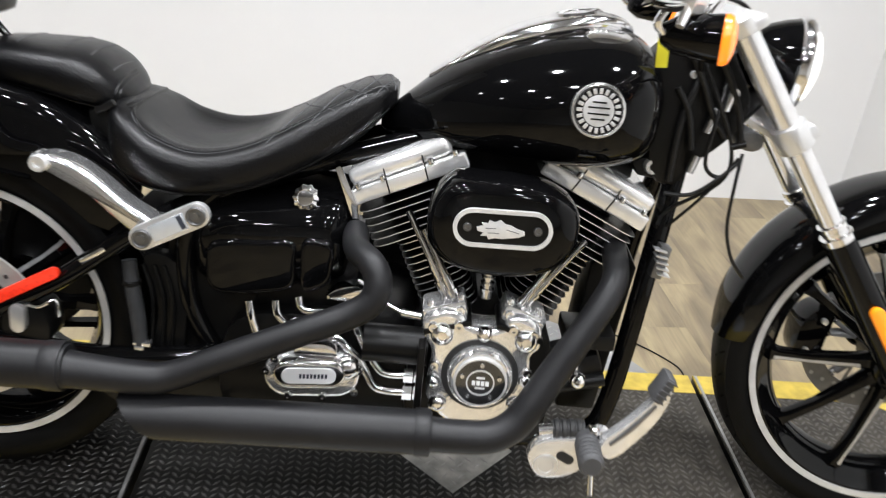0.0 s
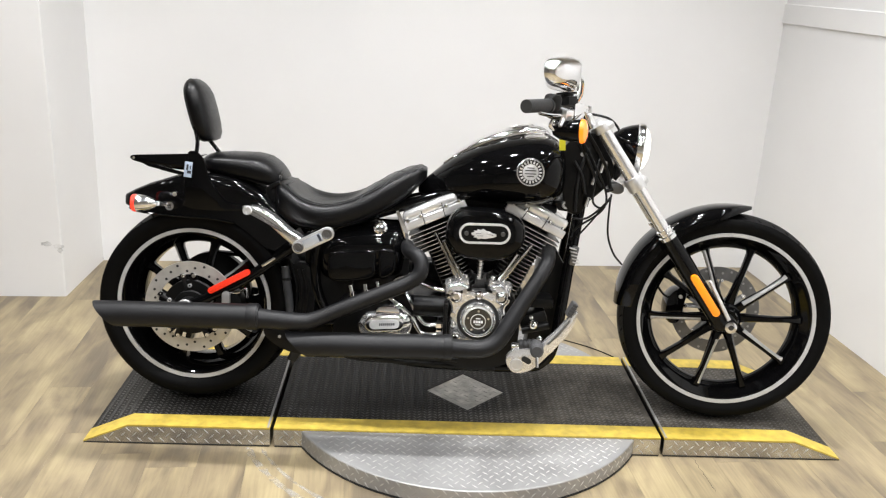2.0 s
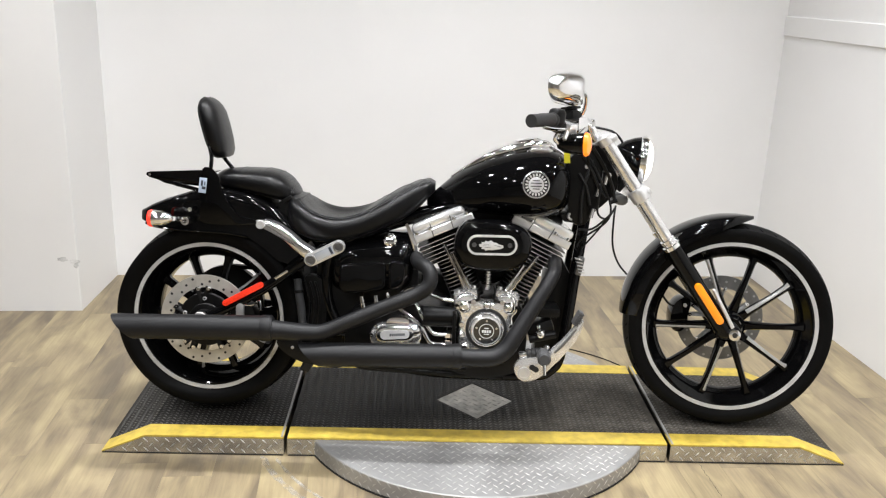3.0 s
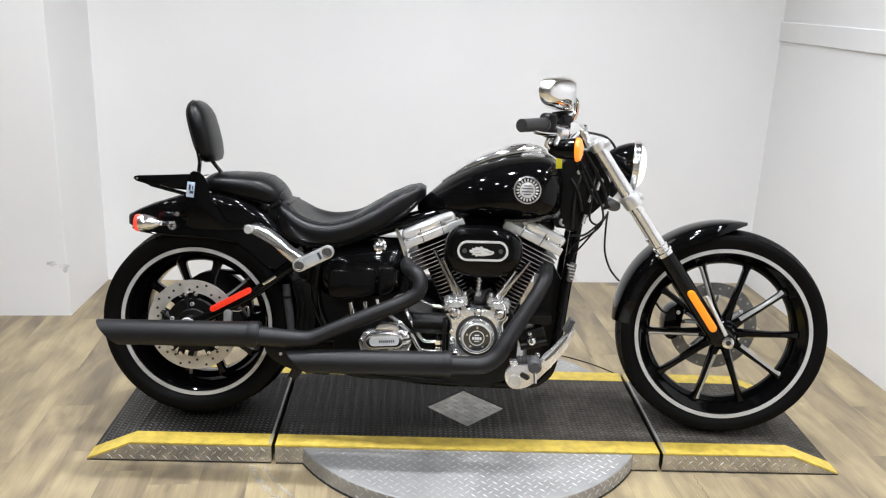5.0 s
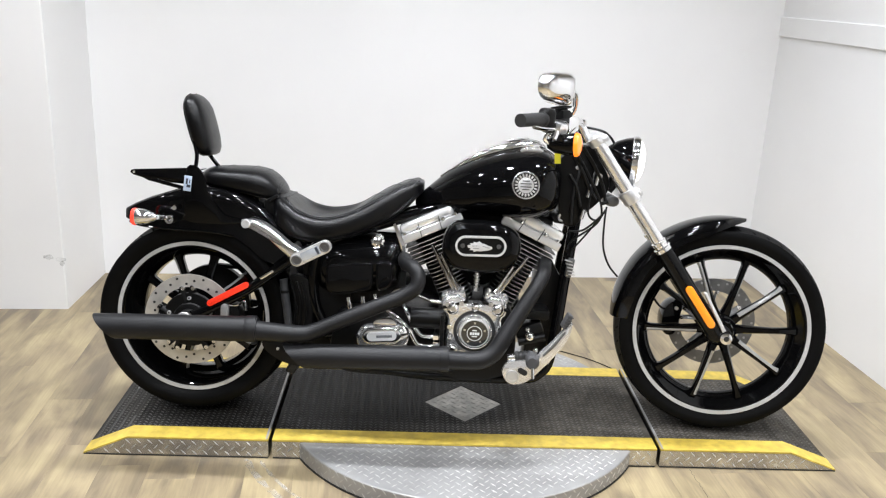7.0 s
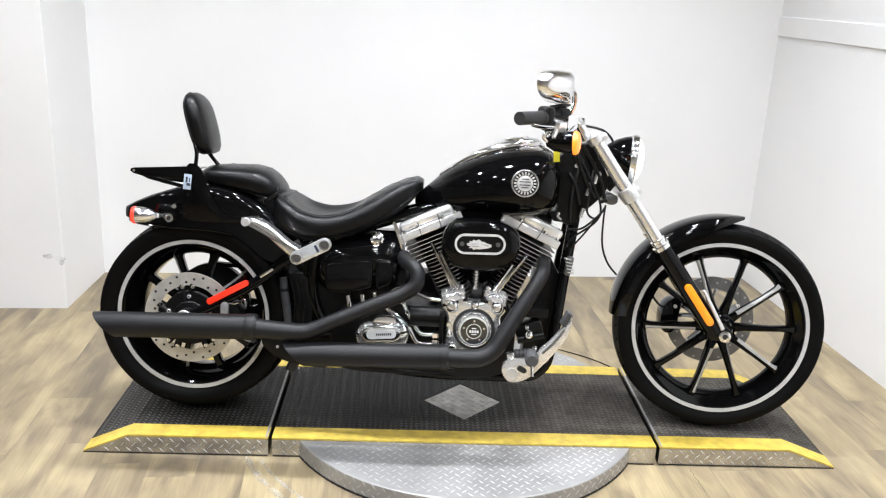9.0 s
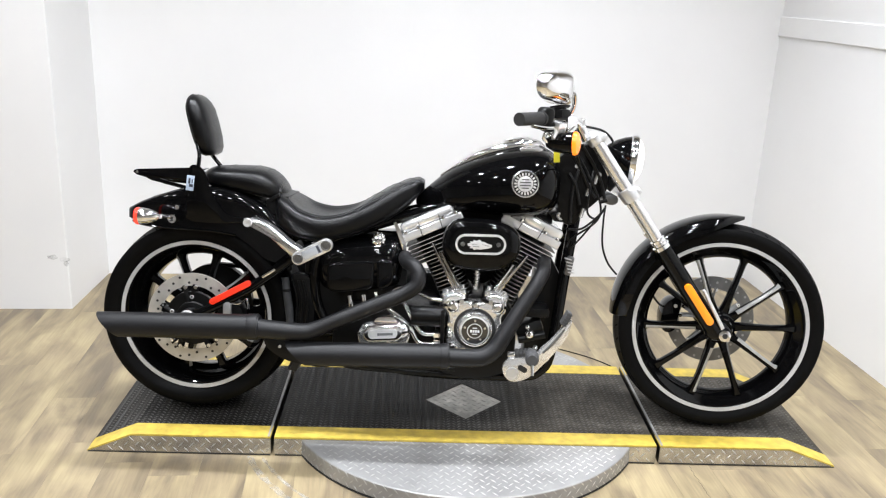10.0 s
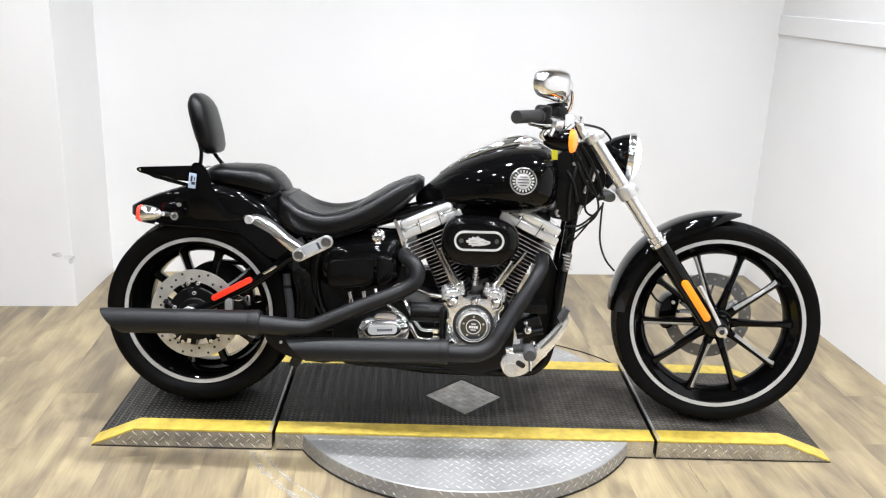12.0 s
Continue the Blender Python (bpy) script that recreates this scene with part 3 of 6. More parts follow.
def wheel(name, c, tyre_r, half, rim_r, phase, label, steer=0.0, fat=1.0):
    m = Matrix.Translation(c) @ pose(0, 0, 0, 0, 0, steer)
    h = half
    root_bm = B()
    sw = tyre_r - rim_r
    prof = [(rim_r - 0.012, -h * 0.72), (rim_r + 0.004, -h * 0.84), (rim_r + sw * 0.35, -h * 0.985), (rim_r + sw * 0.6, -h), (rim_r + sw * 0.78, -h * 0.93),
            (tyre_r - 0.006 - h * 0.12, -h * 0.74), (tyre_r - 0.002 - h * 0.04, -h * 0.45), (tyre_r, 0)]
    full = prof + [(r, -v) for r, v in reversed(prof[:-1])]
    lathe(root_bm, full + [(rim_r - 0.02, h * 0.5), (rim_r - 0.02, -h * 0.5)], (0, 0, 0), (0, 1, 0), 96, closed=True)
    wheel_ob = turned(part(name, root_bm, RUBBER, bike, label), m)
    # tread grooves
    bm = B()
    for k in range(44):
        a = 2 * math.pi * k / 44
        for s in (-1, 1):
            pts = []
            for q in (0.25, 0.45, 0.66):
                r = tyre_r - 0.0015 - (0.004 + h * 0.1) * max(0, (q - 0.2) / 0.54) ** 1.6 - 0.0030
                t = a + s * q * 0.16 + (0.07 if s > 0 else 0)
                pts.append((math.cos(t) * r, s * q * h, math.sin(t) * r))
            tube(bm, pts, 0.0028, 5, 3)
    tagged(turned(part("tread_groove", bm, GROOVE, wheel_ob), m), kind="stuff")
    # rim
    bm = B()
    w0 = h * 0.86
    rimp = [(rim_r + 0.004, -w0), (rim_r - 0.013, -w0 - 0.001), (rim_r - 0.022, -w0 + 0.01), (rim_r - 0.036, -w0 * 0.6), (rim_r - 0.05, -w0 * 0.3), (rim_r - 0.052, w0 * 0.3), (rim_r - 0.036, w0 * 0.6), (rim_r - 0.022, w0 - 0.01), (rim_r + 0.004, w0)]
    lathe(bm, rimp, (0, 0, 0), (0, 1, 0), 96)
    bmesh.ops.delete(bm, geom=[f for f in bm.faces if len(f.verts) > 4], context="FACES")
    turned(part("rim", bm, PAINT, wheel_ob, "glossy black cast rim"), m)
    for s in (-1, 1):
        bm = B()
        lathe(bm, [(rim_r - 0.0085, s * (w0 + 0.0005)), (rim_r - 0.0085, s * (w0 + 0.004)), (rim_r + 0.0035, s * (w0 + 0.0045)), (rim_r + 0.0035, s * (w0 + 0.0005))], (0, 0, 0), (0, 1, 0), 96, closed=True)
        turned(part("rim_line", bm, STRIPE, wheel_ob, "silver machined rim lip"), m)
    # hub
    bm = B()
    lathe(bm, [(0.012, -0.075), (0.035, -0.075), (0.04, -0.06), (0.052, -0.05), (0.052, 0.05), (0.04, 0.06), (0.035, 0.075), (0.012, 0.075)], (0, 0, 0), (0, 1, 0), 32)
    turned(part("hub", bm, PAINT, wheel_ob), m)
    # ten spokes, every other one with a machined face
    n0 = min(0.045, h * 0.6)
    for k in range(10):
        a = radians(phase + 36 * k)
        bm = B()
        rings = []
        for r, w, v, d in ((0.03, 0.018, -n0 * 0.6, 0.02), (0.08, 0.0125, -n0 * 0.72, 0.017), (rim_r * 0.6, 0.0095, -n0 * 0.85, 0.0145), (rim_r - 0.06, 0.0105, -n0 * 0.75, 0.015), (rim_r - 0.038, 0.017, -n0 * 0.55, 0.022)):
            e = Vector((math.cos(a), 0, math.sin(a)))
            t = Vector((-math.sin(a), 0, math.cos(a)))
            w *= fat
            o = e * r + Vector((0, v, 0))
            y = Vector((0, d, 0))
            rings.append([o - t * w - y * 0.3, o - t * w * 0.55 - y * 0.8, o + t * w * 0.55 - y * 0.8, o + t * w - y * 0.3, o + t * w * 0.9 + y, o - t * w * 0.9 + y])
        loft(bm, rings)
        sp = turned(part("spoke", bm, PAINT, wheel_ob), m)
        if k % 2 == 1:
            bm = B()
            rings = []
            for r, w, v, d in ((0.075, 0.013, -n0 * 0.715, 0.0172), (0.08, 0.0125, -n0 * 0.72, 0.017), (rim_r * 0.6, 0.0095, -n0 * 0.85, 0.0145), (rim_r - 0.06, 0.0105, -n0 * 0.75, 0.015), (rim_r - 0.045, 0.014, -n0 * 0.62, 0.0195)):
                e = Vector((math.cos(a), 0, math.sin(a)))
                t = Vector((-math.sin(a), 0, math.cos(a)))
                w *= fat
                o = e * r + Vector((0, v, 0))
                y = Vector((0, d, 0))
                z = Vector((0, 0.0008, 0))
                low = 0.1 if fat == 1 else 0.5
                rings.append([o + t * w * low - y * 0.8 - z, o + t * w * 0.56 - y * 0.8 - z, o + t * w * 1.03 - y * 0.3 - z, o + t * w * 0.98 - y * 0.25, o + t * w * 0.5 - y * 0.72, o + t * w * low - y * 0.72])
            loft(bm, rings)
            turned(part("machined_edge", bm, SPOKEEDGE, sp, "bright machined spoke edge"), m)
    return wheel_ob


def brake_disc(c, r, v, side, holes, parent):
    bm = B()
    t = 0.0028
    lathe(bm, [(r * 0.72, -t), (r, -t), (r, t), (r * 0.72, t)], c + Vector((0, v, 0)), (0, 1, 0), 64, closed=True)
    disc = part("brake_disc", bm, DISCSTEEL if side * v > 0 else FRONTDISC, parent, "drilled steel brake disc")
    for k in range(5):
        a = 2 * math.pi * (k + 0.3) / 5
        for da in (-0.16, 0.16):
            bm = B()
            p0 = c + Vector((math.cos(a) * 0.045, v, math.sin(a) * 0.045))
            p1 = c + Vector((math.cos(a + da) * r * 0.75, v, math.sin(a + da) * r * 0.75))
            tube(bm, [p0, p1], [0.015, 0.013] if side * v > 0 else [0.011, 0.008], 8, flat=0.3)
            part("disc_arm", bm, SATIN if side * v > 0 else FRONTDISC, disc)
    # Holes are solid spots: dark for the shade inside, pale for floor seen through.
    bm = B()
    for k in range(holes):
        a = 2 * math.pi * k / holes
        rr = r * (0.93, 0.86, 0.79)[k % 3]
        lathe(bm, [(0.0042, 0), (0.0042, 0.0012), (0.0, 0.0012)], c + Vector((math.cos(a) * rr, v + side * (t - 0.0004), math.sin(a) * rr)), (0, side, 0), 10)
    tagged(part("hole_spot", bm, SEAM if side * v > 0 else STRIPE, disc), kind="stuff")
    bolts(disc, CHROME, [(c + Vector((math.cos(a + da) * r * 0.70, v + side * 0.004, math.sin(a + da) * r * 0.70)), 0.007, (0, side, 0), 0.006)
                         for a in (2 * math.pi * (k + 0.3) / 5 for k in range(5)) for da in (-0.16, 0.16)], "rivet")
    return disc


rear_wheel = wheel("rear_wheel", REAR, 0.320, 0.116, 0.244, 75, "wide black rear tyre on a black cast wheel with silver rim line", fat=1.3)
front_wheel = wheel("front_wheel", FRONT, 0.345, 0.066, 0.2825, 74, "tall black front tyre on a ten-spoke cast wheel with silver rim line", -5.0)
brake_disc(REAR, 0.147, -0.135, -1, 30, rear_wheel)
brake_disc(FRONT, 0.15, 0.075, -1, 30, front_wheel)
bm = B()
lathe(bm, [(0.0, -0.160), (0.012, -0.160), (0.014, -0.157), (0.014, -0.148), (0.024, -0.146), (0.026, -0.13), (0.026, 0.13), (0.0, 0.13)], FRONT, (0.122, 1, 0), 24)
axle = part("front_axle", bm, SATIN, bike)
bm = B()
lathe(bm, [(0.006, 0), (0.0185, 0), (0.0185, 0.006), (0.012, 0.008), (0.007, 0.008), (0.006, 0.003)], FRONT + Vector((-0.0188, -0.157, 0)), (-0.122, -1, 0), 24)
nut = part("nut", bm, CHROME, axle, "chrome axle nut")
bm = B()
lathe(bm, [(0.0, 0.0085), (0.0085, 0.0085), (0.0085, 0.002), (0.0, 0.002)], FRONT + Vector((-0.0188, -0.157, 0)), (-0.122, -1, 0), 20)
part("hollow", bm, SEAM, nut, "dark hollow of the axle")
bm = B()
lathe(bm, [(0.0, -0.215), (0.02, -0.215), (0.022, -0.2), (0.034, -0.195), (0.036, -0.17), (0.036, 0.17), (0.0, 0.17)], REAR, (0, 1, 0), 24)
axle = part("rear_axle", bm, SATIN, bike)
bm = B()
lathe(bm, [(0.0, 0.01), (0.009, 0.01), (0.011, 0.007), (0.023, 0.007), (0.025, 0)], REAR + Vector((0.004, -0.215, 0.018)), (0, -1, 0), 24)
part("nut", bm, SATINCHROME, axle, "silver axle nut")


# belt pulley on the far side and hub cover
bm = B()
lathe(bm, [(0.03, 0.10), (0.06, 0.115), (0.13, 0.118), (0.13, 0.145), (0.11, 0.147), (0.05, 0.14), (0.03, 0.14)], REAR, (0, 1, 0), 48, closed=True)
part("belt_pulley", bm, SATIN, rear_wheel, "black belt pulley")
bm = B()
lathe(bm, [(0.02, -0.168), (0.034, -0.168), (0.037, -0.165), (0.037, -0.150), (0.052, -0.147), (0.055, -0.144), (0.055, -0.141), (0.086, -0.140), (0.088, -0.138), (0.088, -0.128), (0.02, -0.12)], REAR, (0, 1, 0), 40, closed=True)
cover = part("hub_cover", bm, SATIN, rear_wheel, "black hub cover", 30)
bolts(cover, SATINCHROME, [(REAR + Vector((0.070 * math.cos(a), -0.140, 0.070 * math.sin(a))), 0.007, (0, -1, 0), 0.005) for a in (radians(20 + 72 * k) for k in range(5))])

# toothed belt on the far side
for a, b in (((-0.855, 0.132, 0.195), (-0.30, 0.15, 0.245)), ((-0.855, 0.132, 0.450), (-0.30, 0.15, 0.425))):
    bm = B()
    a, b = Vector(a), Vector(b)
    up = Vector((0, 0, 0.006))
    loft(bm, [[p + Vector((0, dv, 0)) + up * k for dv, k in ((-0.013, -1), (0.013, -1), (0.013, 1), (-0.013, 1))] for p in (a, b)])
    part("drive_belt", bm, RUBBER, bike, "black drive belt")
bm = B()
prism(bm, [(-0.70, 0.235), (-0.40, 0.215), (-0.38, 0.30), (-0.48, 0.34), (-0.66, 0.30)], 0.150, 0.156, 0.001)
part("belt_guard", bm, SATIN, bike, "black belt guard")

# fenders
def shell(rows, thick=0.004, n=14, p=3.0):
    """Open channel. Rows: (centre of the crown, outward way, half width, side depth)."""
    rings = []
    for c, o, hw, dep in rows:
        c, o = Vector(c), Vector(o).normalized()
        outer, inner = [], []
        for k in range(n + 1):
            a = math.pi * k / n
            x, z = math.cos(a), math.sin(a)
            x, z = math.copysign(abs(x) ** (2 / p), x), abs(z) ** (2 / p)
            outer.append(c + Vector((0, -hw * x, 0)) + o * (z - 1) * dep)
            inner.append(c + Vector((0, -(hw - thick) * x, 0)) + o * ((z - 1) * dep - thick * z))
        rings.append(outer + inner[::-1])
    return loft(B(), rings)


rows = []
for k in range(25):
    a = radians(176 - (176 - 81) * k / 24)
    q = k / 24
    r = 0.363 + 0.011 * math.sin(min(1, q * 2.2) * math.pi / 2)
    hw = 0.076 * (min(1, 0.55 + q * 4) if q < 0.2 else 1) * (1 if q < 0.8 else max(0.12, 1 - ((q - 0.8) / 0.2) ** 2.2 * 0.88))
    dep = 0.05 * (1 if q < 0.75 else max(0.2, 1 - (q - 0.75) / 0.25 * 0.8))
    o = Vector((math.cos(a), 0, math.sin(a)))
    rows.append((FRONT + o * r, o, hw, dep))
part("front_fender", shell(rows), PAINT, bike, "glossy black short front fender")

rows = []
for u, top, low, hw in ((-1.092, 0.658, 0.64, 0.05), (-1.078, 0.668, 0.635, 0.085), (-1.04, 0.688, 0.622, 0.108), (-0.99, 0.710, 0.613, 0.12), (-0.92, 0.732, 0.612, 0.127), (-0.85, 0.744, 0.61, 0.13),
                        (-0.78, 0.746, 0.608, 0.132), (-0.72, 0.735, 0.598, 0.132), (-0.67, 0.715, 0.565, 0.132), (-0.625, 0.688, 0.525, 0.13), (-0.58, 0.652, 0.51, 0.128), (-0.54, 0.605, 0.49, 0.125)):
    rows.append(((u, 0, top), (0, 0, 1), hw, top - low))
fender = part("rear_fender", shell(rows, 0.005, 32, 9.0), PAINT, bike, "glossy black wide rear fender")
bm = B()
tube(bm, [(-1.06, -0.10, 0.626), (-1.03, -0.115, 0.618), (-0.94, -0.131, 0.611), (-0.8, -0.1345, 0.608), (-0.72, -0.1345, 0.598)], 0.0035, 8)
part("fender_lip", bm, PAINT, fender)

# inner guard ahead of the rear wheel
bm = B()
rings = []
for k in range(11):
    a = radians(100 + 150 * k / 10)
    o = Vector((-math.sin(a), 0, math.cos(a)))
    a2 = radians(38 - 66 * k / 10)
    o = Vector((math.cos(a2), 0, math.sin(a2)))
    rings.append([REAR + o * r + Vector((0, v, 0)) for r, v in ((0.345, -0.115), (0.352, -0.122), (0.375, -0.105), (0.382, 0.105), (0.352, 0.122), (0.345, 0.11), (0.365, 0.095), (0.362, -0.095))])
loft(bm, rings)
guard = part("inner_guard", bm, PLASTIC, bike, "dark grey plastic inner fender")
bm = B()
prism(bm, smooth_outline([(-0.535, 0.475), (-0.48, 0.47), (-0.462, 0.40), (-0.468, 0.30), (-0.50, 0.285), (-0.525, 0.30), (-0.512, 0.38)]), -0.135, -0.10, 0.004)
part("side_cover", bm, SATIN, guard, "black ribbed side cover")
bm = B()
for u in (-0.522, -0.503, -0.487):
    tube(bm, [(u - 0.012, -0.137, 0.462), (u + 0.004, -0.139, 0.40), (u, -0.138, 0.31)], 0.004, 8)
part("rib", bm, SATIN, guard)
bm = B()
box(bm, (-0.536, -0.155, 0.300), (0.017, 0.02, 0.036), 0.003)
box(bm, (-0.532, -0.155, 0.321), (0.03, 0.016, 0.008), 0.002)
part("clip", bm, POLISHED, guard, "bright metal clip")

bm = B()
tube(bm, [(-0.556, -0.142, 0.470), (-0.549, -0.148, 0.42), (-0.541, -0.150, 0.37), (-0.536, -0.152, 0.318)], [0.0125, 0.0135, 0.0135, 0.012], 16)
part("hose", bm, HOSE, guard, "dark grey breather hose")
bm = B()
lathe(bm, [(0.0135, 0), (0.0155, 0.002), (0.0155, 0.007), (0.0135, 0.009)], (-0.5505, -0.147, 0.435), (0.12, -0.06, -1), 16, closed=True)
part("hose_band", bm, SATIN, guard)

# fender struts and links
bm = B()
prism(bm, smooth_outline([(-0.672, 0.651), (-0.652, 0.667), (-0.610, 0.659), (-0.57, 0.635), (-0.53, 0.602), (-0.488, 0.576), (-0.480, 0.560), (-0.510, 0.548), (-0.545, 0.572), (-0.59, 0.610), (-0.632, 0.636)], 5), -0.232, -0.178, 0.013, 4)
strut = part("fender_strut", bm, POLISHED, bike, "polished silver curved fender strut")
bm = B()
bolt(bm, (-0.655, -0.232, 0.655), 0.0145, h=0.012)
part("bolt", bm, SATINCHROME, strut, "chrome bolt")
bm = B()
prism(bm, stadium((-0.496, 0.553), (-0.411, 0.598), 0.0205), -0.252, -0.236, 0.004)
link = part("strut_link", bm, SILVER, bike, "silver link plate with two bolts")
bm = B()
lift = Vector((0.085, 0, 0.045)).normalized()
prism(bm, [(-0.4535 + lift.x * a - lift.z * b, 0.5755 + lift.z * a + lift.x * b) for a, b in ((-0.031, -0.0135), (0.030, -0.0135), (0.030, 0.0135), (-0.031, 0.0135))], -0.2530, -0.2515, 0.0006)
part("panel", bm, INLAY, link, "flat pale blue-grey inlay")
bm = B()
prism(bm, [(-0.4535 + lift.x * a - lift.z * b, 0.5755 + lift.z * a + lift.x * b) for a, b in ((0.018, -0.011), (0.026, -0.011), (0.026, 0.011), (0.018, 0.011))], -0.2535, -0.2528)
part("notch", bm, INK, link, "dark notch")
for u, w in ((-0.496, 0.553), (-0.411, 0.598)):
    bm = B()
    lathe(bm, [(0.0155, 0), (0.0155, 0.004), (0.0135, 0.005), (0.0115, 0.004), (0.0115, 0.0015), (0.006, 0.0015), (0.006, 0.005), (0, 0.005)], (u, -0.252, w), (0, -1, 0), 20)
    part("bolt", bm, DARKMETAL, link, "dark grey flush bolt")

# swing arm
for s in (-1, 1):
    bm = B()
    tube(bm, [(-0.47, s * 0.16, 0.575), (-0.535, s * 0.165, 0.533), (-0.66, s * 0.17, 0.438), (-0.77, s * 0.17, 0.375), (-0.86, s * 0.17, 0.33)], [0.017, 0.017, 0.0165, 0.0155, 0.02], 14)
    tube(bm, [(-0.40, s * 0.13, 0.30), (-0.6, s * 0.165, 0.295), (-0.86, s * 0.17, 0.32)], 0.019, 14)
    arm = part("swing_arm", bm, PAINT, bike, "glossy black tubular swing arm")
    if s < 0:
        bm = B()
        prism(bm, stadium((-0.776, 0.392), (-0.664, 0.455), 0.0098), -0.197, -0.186, 0.002)
        part("reflector", bm, GLOWRED, arm, "long red reflector")
        bm = B()
        box(bm, (-0.60, -0.186, 0.49), (0.05, 0.006, 0.010), 0.003, (0, -35, 0))
        part("badge", bm, CHROME, arm, "chrome clip")

# rear brake caliper
bm = B()
prism(bm, smooth_outline([(-0.765, 0.325), (-0.762, 0.37), (-0.74, 0.385), (-0.70, 0.38), (-0.685, 0.35), (-0.69, 0.315), (-0.73, 0.305)]), -0.175, -0.11, 0.006)
caliper = part("rear_caliper", bm, SATIN, bike, "black brake caliper")
bm = B()
prism(bm, stadium((-0.731, 0.350), (-0.731, 0.378), 0.0125), -0.192, -0.175, 0.003)
part("cap", bm, SILVER, caliper, "silver caliper cap")
bm = B()
tube(bm, [(-0.76, -0.16, 0.39), (-0.70, -0.18, 0.385), (-0.67, -0.18, 0.40), (-0.665, -0.18, 0.37)], 0.0035, 8)
part("brake_pipe", bm, CHROME, caliper)

# exhausts
def slash_pipe(a, b, r, cut, parent_name, label):
    """A muffler from its slanted open end a to b."""
    a, b = Vector(a), Vector(b)
    d = (b - a).normalized()
    side = Vector((0, 1, 0))
    up = side.cross(d) * -1
    up = up if up.z > 0 else -up
    n = 28
    rings = []
    for q, rr in ((0, r), (0.22, r), (0.5, r), (0.965, r), (0.98, r * 0.985), (1.0, r * 0.9)):
        ring = []
        for k in range(n):
            t = 2 * math.pi * k / n
            off = side * math.cos(t) * rr + up * math.sin(t) * rr
            lead = -cut * math.sin(t) if q == 0 else 0
            ring.append(a + (b - a) * q + off + d * (lead + (cut if q == 0 else 0)))
        rings.append(ring)
    inner = []
    for q in (0.3, 0):
        ring = []
        for k in range(n):
            t = 2 * math.pi * k / n
            off = (side * math.cos(t) + up * math.sin(t)) * (r - 0.003)
            lead = cut - cut * math.sin(t) if q == 0 else 0
            ring.append(a + (b - a) * q + off + d * lead)
        inner.append(ring)
    bm = B()
    loft(bm, [inner[0], inner[1]] + rings, cap0=True, cap1=True)
    return part(parent_name, bm, EXHAUST, bike, label)


up_muffler = slash_pipe((-1.098, -0.30, 0.331), (-0.60, -0.30, 0.345), 0.0385, 0.035, "upper_muffler", "matte dark grey slash-cut upper muffler")
low_muffler = slash_pipe((-0.522, -0.30, 0.266), (-0.018, -0.30, 0.281), 0.037, 0.034, "lower_muffler", "matte dark grey slash-cut lower muffler")
bm = B()
tube(bm, [(-0.615, -0.30, 0.3416), (-0.58, -0.30, 0.339), (-0.48, -0.298, 0.335), (-0.435, -0.295, 0.343), (-0.36, -0.29, 0.377), (-0.24, -0.28, 0.430), (-0.168, -0.27, 0.461), (-0.131, -0.266, 0.488), (-0.124, -0.258, 0.520), (-0.138, -0.242, 0.543), (-0.165, -0.20, 0.550), (-0.175, -0.12, 0.550)],
     [0.033, 0.029, 0.0265, 0.0245, 0.0235, 0.0230, 0.0230, 0.0230, 0.0230, 0.0225, 0.022, 0.022], 22, 6)
part("rear_header_pipe", bm, EXHAUST, bike, "matte dark grey rear exhaust pipe")
bm = B()
tube(bm, [(-0.025, -0.30, 0.278), (0.03, -0.30, 0.278), (0.080, -0.297, 0.282), (0.116, -0.290, 0.304), (0.143, -0.280, 0.344), (0.173, -0.265, 0.394), (0.210, -0.247, 0.454), (0.242, -0.225, 0.505), (0.262, -0.190, 0.537), (0.272, -0.10, 0.555)],
     [0.029, 0.028, 0.0275, 0.027, 0.0262, 0.025, 0.0238, 0.023, 0.022, 0.022], 22, 6)
part("front_header_pipe", bm, EXHAUST, bike, "matte dark grey front exhaust pipe")
bm = B()
lathe(bm, [(0.038, 0), (0.039, 0.003), (0.039, 0.022), (0.038, 0.025)], (-0.045, -0.30, 0.2802), (1, 0, 0.03), 28)
part("clamp", bm, EXHAUST, low_muffler)
bm = B()
lathe(bm, [(0.0395, 0), (0.0405, 0.003), (0.0405, 0.028), (0.0395, 0.031)], (-0.635, -0.30, 0.344), (1, 0, 0.03), 28)
part("clamp", bm, EXHAUST, up_muffler)
bm = B()
box(bm, (-0.30, -0.24, 0.24), (0.35, 0.02, 0.03), 0.004)
box(bm, (-0.04, -0.27, 0.243), (0.03, 0.05, 0.02), 0.004)
part("muffler_bracket", bm, SATIN, bike)
bm = B()
prism(bm, smooth_outline([(-0.605, 0.285), (-0.55, 0.285), (-0.50, 0.232), (-0.40, 0.210), (-0.42, 0.192), (-0.53, 0.207), (-0.585, 0.235), (-0.61, 0.262)], 3), -0.195, -0.165, 0.006)
hanger = part("muffler_hanger", bm, SATIN, bike, "black exhaust hanger below the mufflers")
bolts(hanger, SILVER, [((-0.560, -0.195, 0.256), 0.005, (0, -1, 0), 0.005)])
bm = B()
tube(bm, [(-0.40, -0.185, 0.212), (-0.2, -0.19, 0.208), (0.0, -0.19, 0.208)], 0.008, 10)
part("exhaust_rail", bm, SATIN, bike)

